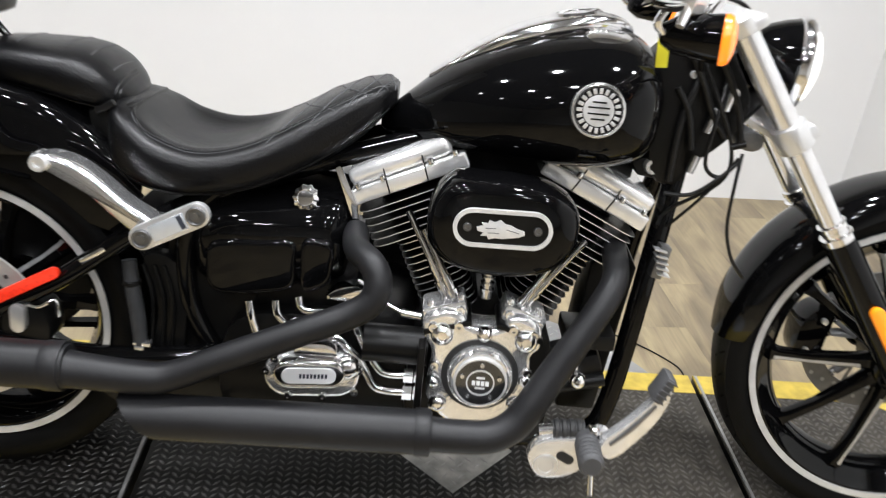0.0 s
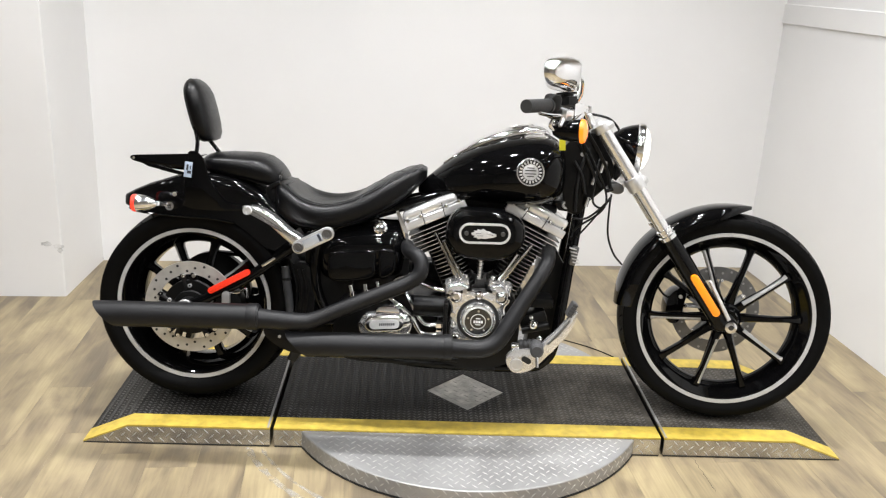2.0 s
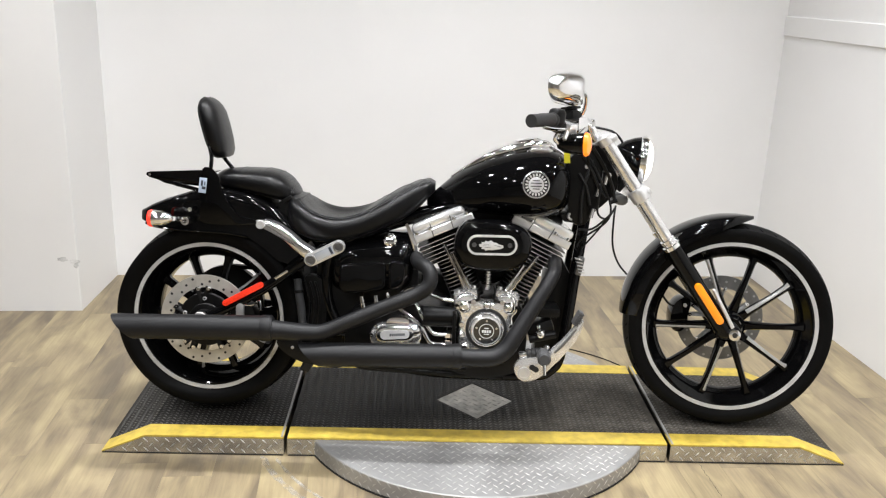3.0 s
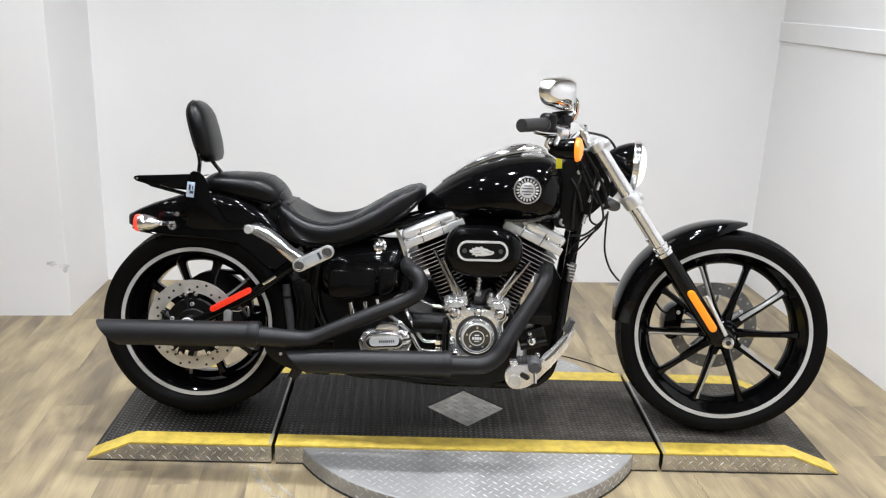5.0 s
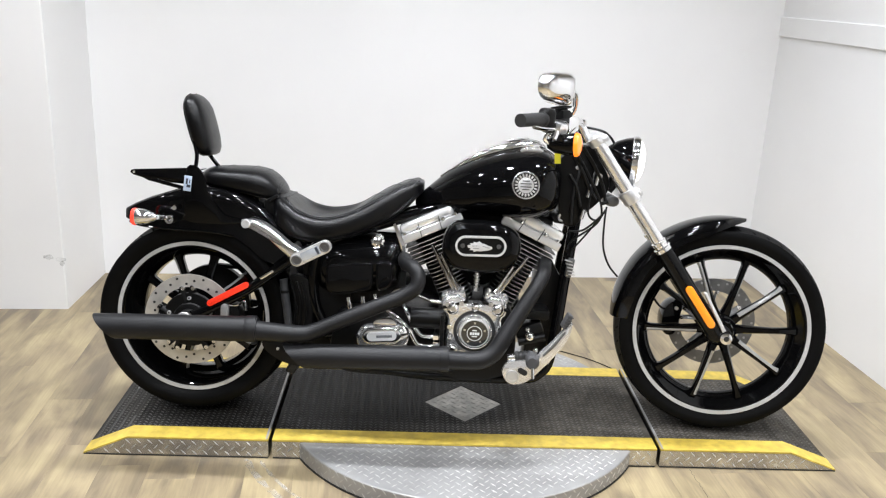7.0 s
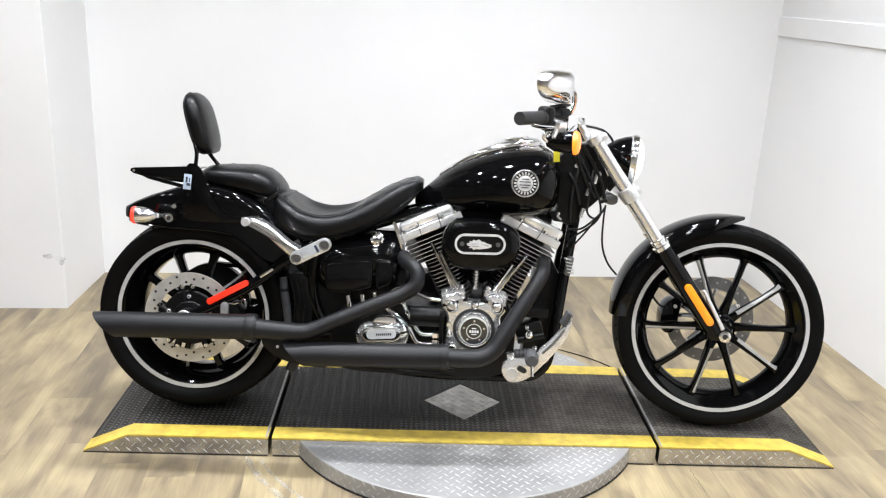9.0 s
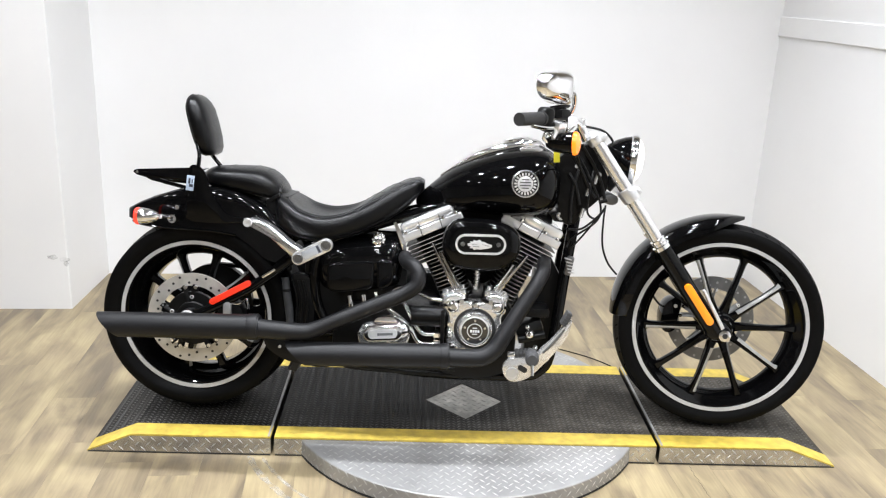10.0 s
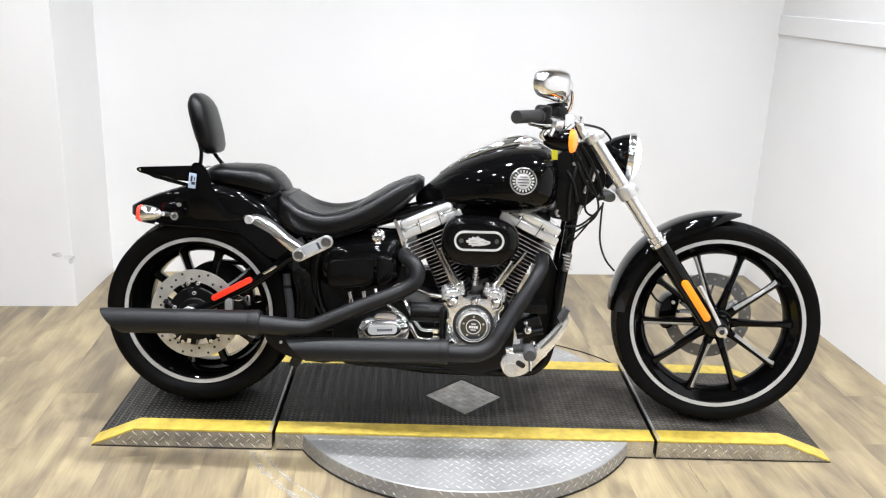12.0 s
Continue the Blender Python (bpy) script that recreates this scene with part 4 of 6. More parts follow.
# ---- frame ----
for s in (-1, 1):
    bm = B()
    tube(bm, [(0.385, s * 0.02, 0.80), (0.372, s * 0.045, 0.72), (0.345, s * 0.075, 0.52), (0.315, s * 0.085, 0.26), (0.28, s * 0.09, 0.185), (0.20, s * 0.095, 0.165), (-0.1, s * 0.10, 0.165), (-0.28, s * 0.10, 0.195), (-0.39, s * 0.11, 0.27), (-0.46, s * 0.12, 0.40), (-0.45, s * 0.12, 0.56), (-0.35, s * 0.10, 0.64)], 0.0185, 14)
    part("frame_tube", bm, PAINT, bike, "glossy black frame tube")
    bm = B()
    tube(bm, [(0.37, s * 0.01, 0.86), (0.2, s * 0.03, 0.78), (-0.1, s * 0.05, 0.70), (-0.35, s * 0.10, 0.62), (-0.50, s * 0.12, 0.55)], 0.018, 12)
    part("frame_tube", bm, PAINT, bike, "glossy black frame tube")
bm = B()
box(bm, (0.09, 0.02, 0.665), (0.42, 0.10, 0.09), 0.015, (0, 4, 0))
part("coil_box", bm, SATIN, bike, "black coil box under the fuel tank")
bm = B()
rod(bm, (0.345, 0, 0.77), (0.43, 0, 0.935 - 0.04), 0.036, 20)
part("steering_head", bm, PAINT, bike)
bm = B()
prism(bm, [(0.285, 0.705), (0.335, 0.72), (0.36, 0.70), (0.345, 0.675), (0.30, 0.68)], -0.06, 0.06, 0.004)
mount = part("tank_mount", bm, SATIN, bike)
bm = B()
bolt(bm, (0.322, -0.06, 0.700), 0.015, h=0.014)
part("bolt", bm, SILVER, mount)
bm = B()
tube(bm, [(-0.40, -0.15, 0.205), (-0.2, -0.16, 0.185), (0.12, -0.15, 0.172)], 0.010, 10)
part("lower_rail", bm, SATIN, bike)

# ---- engine ----
bm = B()
prism(bm, stadium((-0.30, 0.325), (0.10, 0.335), 0.125, 14), 0.155, 0.235, 0.02, 3)
part("primary_cover", bm, CASE, bike, "black primary drive cover")
bm = B()
prism(bm, smooth_outline([(-0.545, 0.20), (-0.55, 0.29), (-0.505, 0.33), (-0.50, 0.42), (-0.49, 0.56), (-0.42, 0.58), (-0.35, 0.50), (-0.35, 0.24), (-0.42, 0.185)]), -0.115, 0.13, 0.008)
part("frame_panel", bm, SATIN, bike, "black panel ahead of the rear wheel")
bm = B()
prism(bm, [(0.225, 0.20), (0.30, 0.20), (0.335, 0.50), (0.30, 0.56), (0.25, 0.50)], -0.04, 0.06, 0.008)
part("front_shield", bm, SATIN, bike, "black panel behind the frame tubes")
engine_case = None
bm = B()
prism(bm, smooth_outline([(-0.05, 0.19), (-0.07, 0.28), (-0.06, 0.38), (-0.03, 0.43), (0.05, 0.42), (0.10, 0.43), (0.16, 0.42), (0.185, 0.36), (0.19, 0.28), (0.17, 0.20), (0.06, 0.17)]), -0.165, 0.15, 0.01)
engine_case = part("crankcase", bm, CASE, bike, "black cast crankcase")
bm = B()
prism(bm, smooth_outline([(-0.38, 0.19), (-0.40, 0.30), (-0.37, 0.38), (-0.28, 0.40), (-0.15, 0.40), (-0.06, 0.37), (-0.05, 0.24), (-0.10, 0.18), (-0.25, 0.17)]), -0.15, 0.15, 0.01)
gearbox = part("gearbox", bm, CASE, bike, "black cast gearbox")
bm = B()
tube(bm, [(-0.145, -0.18, 0.375), (-0.035, -0.18, 0.375)], 0.033, 20)
part("starter", bm, SATIN, gearbox, "black starter motor")
bm = B()
box(bm, (-0.045, -0.20, 0.33), (0.012, 0.08, 0.14), 0.003)
part("joint_flange", bm, SATIN, gearbox)

ANG = radians(25)


def cylinder(base, lean, name):
    ax = Vector((math.sin(lean), 0, math.cos(lean)))
    side = Vector((math.cos(lean), 0, -math.sin(lean)))
    base = Vector(base)
    bm = B()
    rings = []
    for h in (0.0, 0.268):
        rings.append([base + ax * h + side * 0.05 * math.cos(t) + Vector((0, 0.055 * math.sin(t), 0)) for t in (2 * math.pi * k / 24 for k in range(24))])
    loft(bm, rings)
    cyl = part(name, bm, CASE, bike, "black finned engine cylinder with bright fin edges")
    for k in range(18):
        head = k > 11
        h = 0.024 + k * 0.0133
        hs = 0.059 + (0.022 if head else 0.0)
        hv = 0.098 + (0.012 if head else 0.0)
        th = 0.0019
        q = 14
        corner = 0.03
        out = []
        for cx, cv, st in ((hs - corner, hv - corner, 0), (-hs + corner, hv - corner, 90), (-hs + corner, -hv + corner, 180), (hs - corner, -hv + corner, 270)):
            out += [(cx + corner * math.cos(radians(st + 30 * i)), cv + corner * math.sin(radians(st + 30 * i))) for i in range(4)]
        if not head:
            out = [(a * 0.72 if a * lean > 0 else a, b) for a, b in out]
        bm = B()
        lo = [base + ax * h + side * a + Vector((0, b, 0)) for a, b in out]
        hi = [p + ax * th for p in lo]
        loft(bm, [lo, hi])
        for f in bm.faces:
            f.material_index = 1 if len(f.verts) == 4 else 0
        part("fin", bm, [CASE, FINEDGE if k > 11 else FINDARK], cyl)
    return cyl, base, ax, side


def rocker(base, ax, side, h, s, parent):
    """Two-tier chrome rocker box on top of a cylinder."""
    def tier(h0, h1, a0, a1, v0, v1, bev, mat, nm, lab=""):
        bm = B()
        box(bm, (0, 0, 0), (a1 - a0, v1 - v0, h1 - h0), bev, seg=3)
        m = Matrix((side, Vector((0, 1, 0)), ax)).transposed().to_4x4()
        m = Matrix.Translation(base + ax * (h + (h0 + h1) / 2) + side * (a0 + a1) / 2 + Vector((0, (v0 + v1) / 2, 0))) @ m
        bmesh.ops.transform(bm, matrix=m, verts=bm.verts)
        return part(nm, bm, mat, parent, lab)
    lo, hi = (-0.078, 0.128) if s > 0 else (-0.128, 0.078)
    tier(0.014, 0.042, lo, hi, -0.108, 0.108, 0.005, SATINCHROME, "rocker_base", "chrome rocker housing")
    c0, c1 = (lo + 0.004, hi - 0.018) if s > 0 else (lo + 0.018, hi - 0.004)
    tier(0.0425, 0.075, c0, c1, -0.103, 0.103, 0.015, SATINCHROME, "rocker_cover", "chrome rocker cover")
    bolts(parent, CHROME, [(base + ax * (h + 0.0415) + side * a + Vector((0, -0.1055, 0)), 0.0060, ax, 0.009) for a in (lo + 0.016, lo + 0.06, hi - 0.06, hi - 0.016)])
    for a in (lo + 0.062, hi - 0.075):
        bm = B()
        tube(bm, [base + ax * (h + 0.016) + side * a + Vector((0, -0.1085, 0)), base + ax * (h + 0.044) + side * (a + 0.003) + Vector((0, -0.1075, 0)), base + ax * (h + 0.070) + side * (a + 0.005) + Vector((0, -0.097, 0))], 0.0014, 8)
        part("ridge", bm, SATIN, parent)


rear_cyl, rb, rax, rside = cylinder((0.005, -0.005, 0.385), -ANG, "rear_cylinder")
front_cyl, fb, fax, fside = cylinder((0.128, -0.005, 0.385), ANG, "front_cylinder")
rocker(rb, rax, rside, 0.252, 1, rear_cyl)
rocker(fb, fax, fside, 0.252, -1, front_cyl)

# chrome cam cover with the round timer cover
bm = B()
prism(bm, smooth_outline([(-0.032, 0.30), (-0.028, 0.38), (-0.045, 0.41), (-0.045, 0.445), (-0.01, 0.462), (0.02, 0.452), (0.03, 0.438), (0.055, 0.434), (0.085, 0.438), (0.092, 0.455), (0.115, 0.462), (0.148, 0.445), (0.152, 0.405), (0.138, 0.385), (0.145, 0.33), (0.125, 0.275), (0.07, 0.245), (0.01, 0.25)], 3), -0.215, -0.15, 0.012, 4)
cam_cover = part("cam_cover", bm, CASTCHROME, bike, "chrome cam cover")
bm = B()
lathe(bm, [(0.0555, 0), (0.0555, 0.012), (0.0535, 0.020), (0.049, 0.025), (0.043, 0.026)], (0.056, -0.213, 0.3495), (0, -1, 0), 48)
part("cover_ring", bm, CASTCHROME, cam_cover, "chrome ring")
bm = B()
lathe(bm, [(0.056, 0.0), (0.056, 0.003), (0.0655, 0.003), (0.0655, 0.0)], (0.056, -0.2145, 0.3495), (0, -1, 0), 48, closed=True)
part("joint", bm, SEAM, cam_cover, "dark joint round the cover")
bolts(cam_cover, CHROME, [((u, -0.215, w), 0.0085, (0, -1, 0), 0.007) for u, w in ((-0.030, 0.43), (0.012, 0.436), (0.103, 0.437), (0.138, 0.43), (-0.018, 0.285), (0.132, 0.29), (-0.022, 0.36), (0.136, 0.36))])
bm = B()
lathe(bm, [(0.0452, 0), (0.0452, 0.004), (0.0436, 0.006), (0.0405, 0.006), (0.0405, 0.0045)], (0.056, -0.239, 0.3495), (0, -1, 0), 48)
timer = part("timer_cover", bm, BRIGHT, cam_cover, "round chrome-ringed black timer cover")
bm = B()
lathe(bm, [(0.0415, 0), (0.0415, 0.005), (0, 0.005)], (0.056, -0.240, 0.3495), (0, -1, 0), 40)
part("face", bm, DARKMIRROR, timer, "smoked chrome face")
bm = B()
lathe(bm, [(0.0215, 0), (0.0215, 0.0015), (0.0238, 0.0015), (0.0238, 0)], (0.056, -0.2450, 0.3495), (0, -1, 0), 40, closed=True)
part("inner_ring", bm, BRIGHT, timer)
bolts(timer, CHROME, [((0.056 + 0.0325 * math.cos(a), -0.2450, 0.3495 + 0.0325 * math.sin(a)), 0.0042, (0, -1, 0), 0.003) for a in (radians(90 + 72 * k) for k in range(5))], "screw")
bm = B()
for k, (a, w) in enumerate(((-0.011, 0.007), (-0.0035, 0.007), (0.004, 0.007), (0.0115, 0.007))):
    box(bm, (0.056 + a, -0.2456, 0.3485), (0.0058, 0.001, 0.008), 0)
box(bm, (0.056, -0.2456, 0.3585), (0.014, 0.001, 0.003), 0)
box(bm, (0.056, -0.2456, 0.3395), (0.016, 0.001, 0.0025), 0)
tagged(part("badge", bm, MARK, timer, "silver badge on the timer cover"), kind="stuff")
for u, w, r in ((-0.014, 0.418, 0.020), (0.126, 0.418, 0.020), (-0.010, 0.288, 0.016), (0.122, 0.296, 0.016), (0.056, 0.425, 0.014), (-0.022, 0.330, 0.012), (0.134, 0.345, 0.012)):
    bm = B()
    lathe(bm, [(r, 0.0), (r * 0.96, 0.006), (r * 0.75, 0.011), (r * 0.45, 0.013), (r * 0.40, 0.010), (0.0, 0.010)], (u, -0.2135, w), (0, -1, 0), 24)
    part("boss", bm, CHROME, cam_cover)
# lifter blocks and pushrod tubes
for c, lean in (((-0.012, -0.165, 0.45), -0.3), ((0.12, -0.165, 0.45), 0.3)):
    bm = B()
    box(bm, c, (0.075, 0.07, 0.03), 0.008, (0, math.degrees(lean), 0))
    for a in (-0.026, 0.026):
        bolt(bm, (c[0] + a * math.cos(lean), c[1] - 0.034, c[2] - a * math.sin(lean)), 0.0085, h=0.008)
        bolt(bm, (c[0] + a * math.cos(lean), c[1] - 0.022, c[2] + 0.014 - a * math.sin(lean)), 0.007, (0, 0, 1), 0.01)
    part("lifter_block", bm, CASTCHROME, cam_cover, "chrome lifter block")
    bm = B()
    box(bm, (c[0] - 0.019 * math.sin(lean), c[1] - 0.010, c[2] - 0.019), (0.082, 0.086, 0.010), 0.003, (0, math.degrees(lean), 0))
    part("gasket", bm, SATIN, cam_cover, "black gasket under the lifter block")
for a, b in (((-0.004, -0.155, 0.45), (-0.088, -0.13, 0.60)), ((0.012, -0.175, 0.45), (-0.058, -0.145, 0.575)), ((0.116, -0.155, 0.45), (0.215, -0.13, 0.575)), ((0.104, -0.175, 0.45), (0.168, -0.145, 0.545))):
    bm = B()
    a, b = Vector(a), Vector(b)
    rod(bm, a, b, 0.0065, 14)
    rod(bm, a, a + (b - a) * 0.2, 0.0105, 14)
    rod(bm, a + (b - a) * 0.2, a + (b - a) * 0.24, 0.012, 14)
    rod(bm, a + (b - a) * 0.24, a + (b - a) * 0.42, 0.0085, 14)
    part("pushrod_tube", bm, CHROME, cam_cover, "chrome pushrod tube")
bm = B()
rod(bm, (0.057, -0.145, 0.462), (0.057, -0.145, 0.535), 0.010, 14, 0.007)
for k in range(5):
    lathe(bm, [(0.008, 0), (0.0125, 0.002), (0.0125, 0.005), (0.008, 0.007)], (0.057, -0.145, 0.474 + 0.0115 * k), (0, 0, 1), 14)
ball(bm, (0.057, -0.145, 0.538), 0.0125)
part("crankcase_plug", bm, CHROME, engine_case, "chrome plug between the cylinders")

bm = B()
prism(bm, smooth_outline([(0.015, 0.47), (0.118, 0.47), (0.165, 0.60), (0.13, 0.66), (0.0, 0.66), (-0.03, 0.60)], 3), -0.02, 0.09, 0.008)
part("intake_manifold", bm, CASE, bike, "black intake manifold between the cylinders")

# air cleaner
oval = smooth_outline([(-0.056, 0.60), (-0.052, 0.648), (-0.022, 0.688), (0.03, 0.692), (0.085, 0.692), (0.140, 0.682), (0.178, 0.655), (0.184, 0.605), (0.160, 0.560), (0.108, 0.538), (0.045, 0.535), (-0.012, 0.546), (-0.044, 0.570)], 5)


def shrink(o, k, c=(0.06, 0.625)):
    return [(c[0] + (u - c[0]) * k, c[1] + (w - c[1]) * k) for u, w in o]


bm = B()
loft(bm, [[(u, v, w) for u, w in shrink(oval, k)] for v, k in ((-0.12, 0.86), (-0.15, 0.96), (-0.17, 1.0), (-0.215, 1.0), (-0.232, 0.975), (-0.243, 0.92), (-0.249, 0.84), (-0.252, 0.72))])
cleaner = part("air_cleaner", bm, PAINT, bike, "glossy black oval air cleaner cover")
bm = B()
ring_o, ring_i = stadium((0.0145, 0.6225), (0.107, 0.6245), 0.0310, 14), stadium((0.0145, 0.6225), (0.107, 0.6245), 0.0245, 14)
loft(bm, [[(u, v, w) for u, w in o] for o, v in ((ring_o, -0.250), (ring_o, -0.258), (ring_i, -0.258), (ring_i, -0.250))], closed=True)
ring = part("trim_ring", bm, BRIGHT, cleaner, "bright stadium-shaped trim ring")
bm = B()
prism(bm, ring_i, -0.2545, -0.251)
inset = part("inset", bm, SATIN, cleaner, "black inset panel")
bm = B()
wing = [(0.020, 0.6245), (0.030, 0.6275), (0.027, 0.6320), (0.037, 0.6315), (0.039, 0.6365), (0.048, 0.6340), (0.056, 0.6385), (0.064, 0.6325), (0.073, 0.6310), (0.083, 0.6260), (0.0945, 0.6235), (0.0955, 0.6170), (0.086, 0.6125), (0.074, 0.6105), (0.062, 0.6080), (0.050, 0.6085), (0.040, 0.6055), (0.037, 0.6110), (0.027, 0.6105), (0.031, 0.6160), (0.022, 0.6180)]
prism(bm, wing, -0.2575, -0.2545, 0.0007)
badge = part("badge", bm, BRIGHT, inset, "silver winged badge")
for a, b in (((0.034, 0.6235), (0.050, 0.6245)), ((0.038, 0.6165), (0.056, 0.6170)), ((0.066, 0.6240), (0.086, 0.6195))):
    bm = B()
    tube(bm, [(a[0], -0.2577, a[1]), (b[0], -0.2577, b[1])], 0.0006, 5, 3)
    part("feather_line", bm, INK, badge)
bolts(inset, DARKMETAL, [((0.006, -0.2545, 0.6225), 0.0070, (0, -1, 0), 0.004), ((0.115, -0.2545, 0.6245), 0.0070, (0, -1, 0), 0.004)], "screw")
bm = B()
tube(bm, [(0.06, 0.0, 0.60), (0.06, -0.12, 0.61)], 0.055, 18)
part("intake", bm, SATIN, bike)

# gearbox side cover and oil lines
bm = B()
prism(bm, stadium((-0.272, 0.300), (-0.190, 0.307), 0.042), -0.19, -0.14, 0.008, 3)
trans = part("gearbox_cover", bm, CASTCHROME, bike, "chrome oval gearbox cover")
bm = B()
prism(bm, stadium((-0.268, 0.314), (-0.196, 0.320), 0.0255), -0.214, -0.188, 0.007, 3)
part("raised_panel", bm, CHROME, trans)
bm = B()
ball(bm, (-0.170, -0.186, 0.325), 0.024, (1.0, 0.8, 1.0))
part("round_dome", bm, CHROME, trans, "round chrome dome")
bm = B()
prism(bm, stadium((-0.264, 0.3145), (-0.200, 0.320), 0.0145), -0.2155, -0.2135)
part("name_band", bm, MARK, trans, "silver band with small dark marks")
bm = B()
for k in range(8):
    box(bm, (-0.246 + k * 0.0062, -0.2158, 0.3160 + k * 0.0005), (0.004, 0.0008, 0.008), 0)
tagged(part("mark", bm, INK, trans), kind="stuff")
bolts(trans, CHROME, [((u, -0.188, w), 0.0075, (0, -1, 0), 0.007) for u, w in ((-0.309, 0.308), (-0.270, 0.262), (-0.21, 0.266), (-0.155, 0.280), (-0.15, 0.322), (-0.295, 0.333))])
bm = B()
prism(bm, smooth_outline([(-0.258, 0.344), (-0.252, 0.366), (-0.21, 0.371), (-0.19, 0.36), (-0.195, 0.344)]), -0.20, -0.15, 0.004)
part("filler", bm, CHROME, trans)
for pts, fit_at in (([(-0.17, -0.15, 0.405), (-0.15, -0.172, 0.375), (-0.125, -0.177, 0.335), (-0.104, -0.18, 0.317), (-0.06, -0.18, 0.318)], (-0.06, -0.18, 0.318)),
                    ([(-0.22, -0.15, 0.385), (-0.18, -0.172, 0.362), (-0.147, -0.178, 0.332), (-0.124, -0.18, 0.292), (-0.10, -0.18, 0.283), (-0.06, -0.18, 0.284)], (-0.06, -0.18, 0.284))):
    bm = B()
    tube(bm, pts, 0.0078, 12)
    oil = part("oil_line", bm, CHROME, bike, "chrome oil line")
    bm = B()
    p = Vector(fit_at)
    rod(bm, p - XA * 0.012, p + XA * 0.004, 0.0145, 6)
    rod(bm, p + XA * 0.006, p + XA * 0.022, 0.013, 6)
    part("fitting", bm, CHROME, oil, "chrome hex fitting")
bm = B()
rod(bm, (-0.085, -0.16, 0.425), (-0.05, -0.165, 0.423), 0.008, 12)
rod(bm, (-0.16, -0.12, 0.445), (-0.085, -0.16, 0.425), 0.004, 10)
part("sensor_lead", bm, CHROME, bike)
for pts, r in (([(-0.346, -0.165, 0.425), (-0.340, -0.17, 0.400), (-0.332, -0.17, 0.372)], 0.0078), ([(-0.300, -0.165, 0.43), (-0.296, -0.17, 0.408), (-0.283, -0.17, 0.392), (-0.272, -0.17, 0.378)], 0.0075),
               ([(-0.262, -0.165, 0.440), (-0.256, -0.17, 0.424), (-0.238, -0.172, 0.418), (-0.180, -0.172, 0.425)], 0.0068)):
    bm = B()
    tube(bm, pts, r, 10)
    part("bent_rod", bm, CHROME, bike, "bent chrome rod")
bm = B()
ball(bm, (-0.264, -0.18, 0.400), 0.0095)
part("knob", bm, CHROME, bike)
bm = B()
prism(bm, smooth_outline([(-0.215, 0.438), (-0.20, 0.457), (-0.165, 0.466), (-0.15, 0.452), (-0.17, 0.435)]), -0.16, -0.12, 0.006)
part("chrome_cap", bm, CHROME, bike, "small chrome cap")

# battery box, oil tank and electrics under the seat
bm = B()
box(bm, (-0.30, 0.0, 0.43), (0.27, 0.22, 0.16), 0.015)
part("battery_box", bm, SATIN, bike, "black battery box")
bm = B()
oil_rings = body_rings([(-0.455, 0.10, 0.555, 0.50, 0.44), (-0.44, 0.145, 0.585, 0.51, 0.42), (-0.40, 0.160, 0.605, 0.535, 0.405), (-0.32, 0.163, 0.612, 0.54, 0.41), (-0.24, 0.160, 0.618, 0.545, 0.425), (-0.20, 0.15, 0.62, 0.53, 0.44), (-0.185, 0.11, 0.61, 0.53, 0.45)], 36, 2.5, 2.6)
oil_tank = part("oil_tank", loft(bm, oil_rings), PAINT, bike, "glossy black oil tank with chrome filler cap")
bm = B()
cap_ax = Vector((0, -1, 0.25)).normalized()
cap_s = Vector((1, 0, 0))
cap_u = cap_ax.cross(cap_s)
loft(bm, [[Vector((-0.261, -0.108, 0.600)) + cap_ax * h + (cap_s * math.cos(t) + cap_u * math.sin(t)) * r * (1 + f * math.cos(10 * t)) for t in (2 * math.pi * k / 60 for k in range(60))]
          for r, h, f in ((0.012, 0, 0), (0.012, 0.012, 0), (0.0205, 0.014, 0.05), (0.0220, 0.020, 0.06), (0.0205, 0.028, 0.06), (0.014, 0.032, 0.03), (0.013, 0.030, 0), (0.004, 0.031, 0))])
part("filler_cap", bm, CHROME, oil_tank, "chrome fluted filler cap")
for outline in ([(-0.420, 0.48), (-0.415, 0.520), (-0.38, 0.532), (-0.33, 0.536), (-0.275, 0.538), (-0.270, 0.50), (-0.274, 0.455), (-0.32, 0.440), (-0.39, 0.434), (-0.416, 0.448)],
                [(-0.262, 0.50), (-0.258, 0.542), (-0.226, 0.545), (-0.208, 0.535), (-0.207, 0.50), (-0.215, 0.465), (-0.255, 0.450)]):
    bm = B()
    prism(bm, smooth_outline(outline, 4), -0.168, -0.10, 0.010, 4)
    part("side_panel", bm, PAINT, oil_tank, "glossy black flat tank side")
bm = B()
prism(bm, [(-0.216, 0.658), (-0.208, 0.663), (-0.176, 0.598), (-0.171, 0.560), (-0.178, 0.558)], -0.118, -0.112, 0.001)
part("shield", bm, CHROME, bike, "thin chrome heat shield")

# ---- tank ----
tank_rings = body_rings([(-0.152, 0.010, 0.728, 0.721, 0.712), (-0.138, 0.030, 0.748, 0.728, 0.704), (-0.09, 0.068, 0.793, 0.740, 0.700), (-0.04, 0.108, 0.835, 0.753, 0.698), (0.03, 0.150, 0.874, 0.770, 0.696), (0.11, 0.180, 0.902, 0.786, 0.692), (0.19, 0.194, 0.918, 0.799, 0.691),
                         (0.245, 0.191, 0.918, 0.807, 0.697), (0.283, 0.171, 0.903, 0.81, 0.711), (0.303, 0.135, 0.879, 0.81, 0.735), (0.312, 0.07, 0.852, 0.81, 0.772)], 44, 2.05, 3.1)
tank = part("fuel_tank", loft(B(), tank_rings), PAINT, bike, "glossy black teardrop fuel tank", 60)
bm = B()
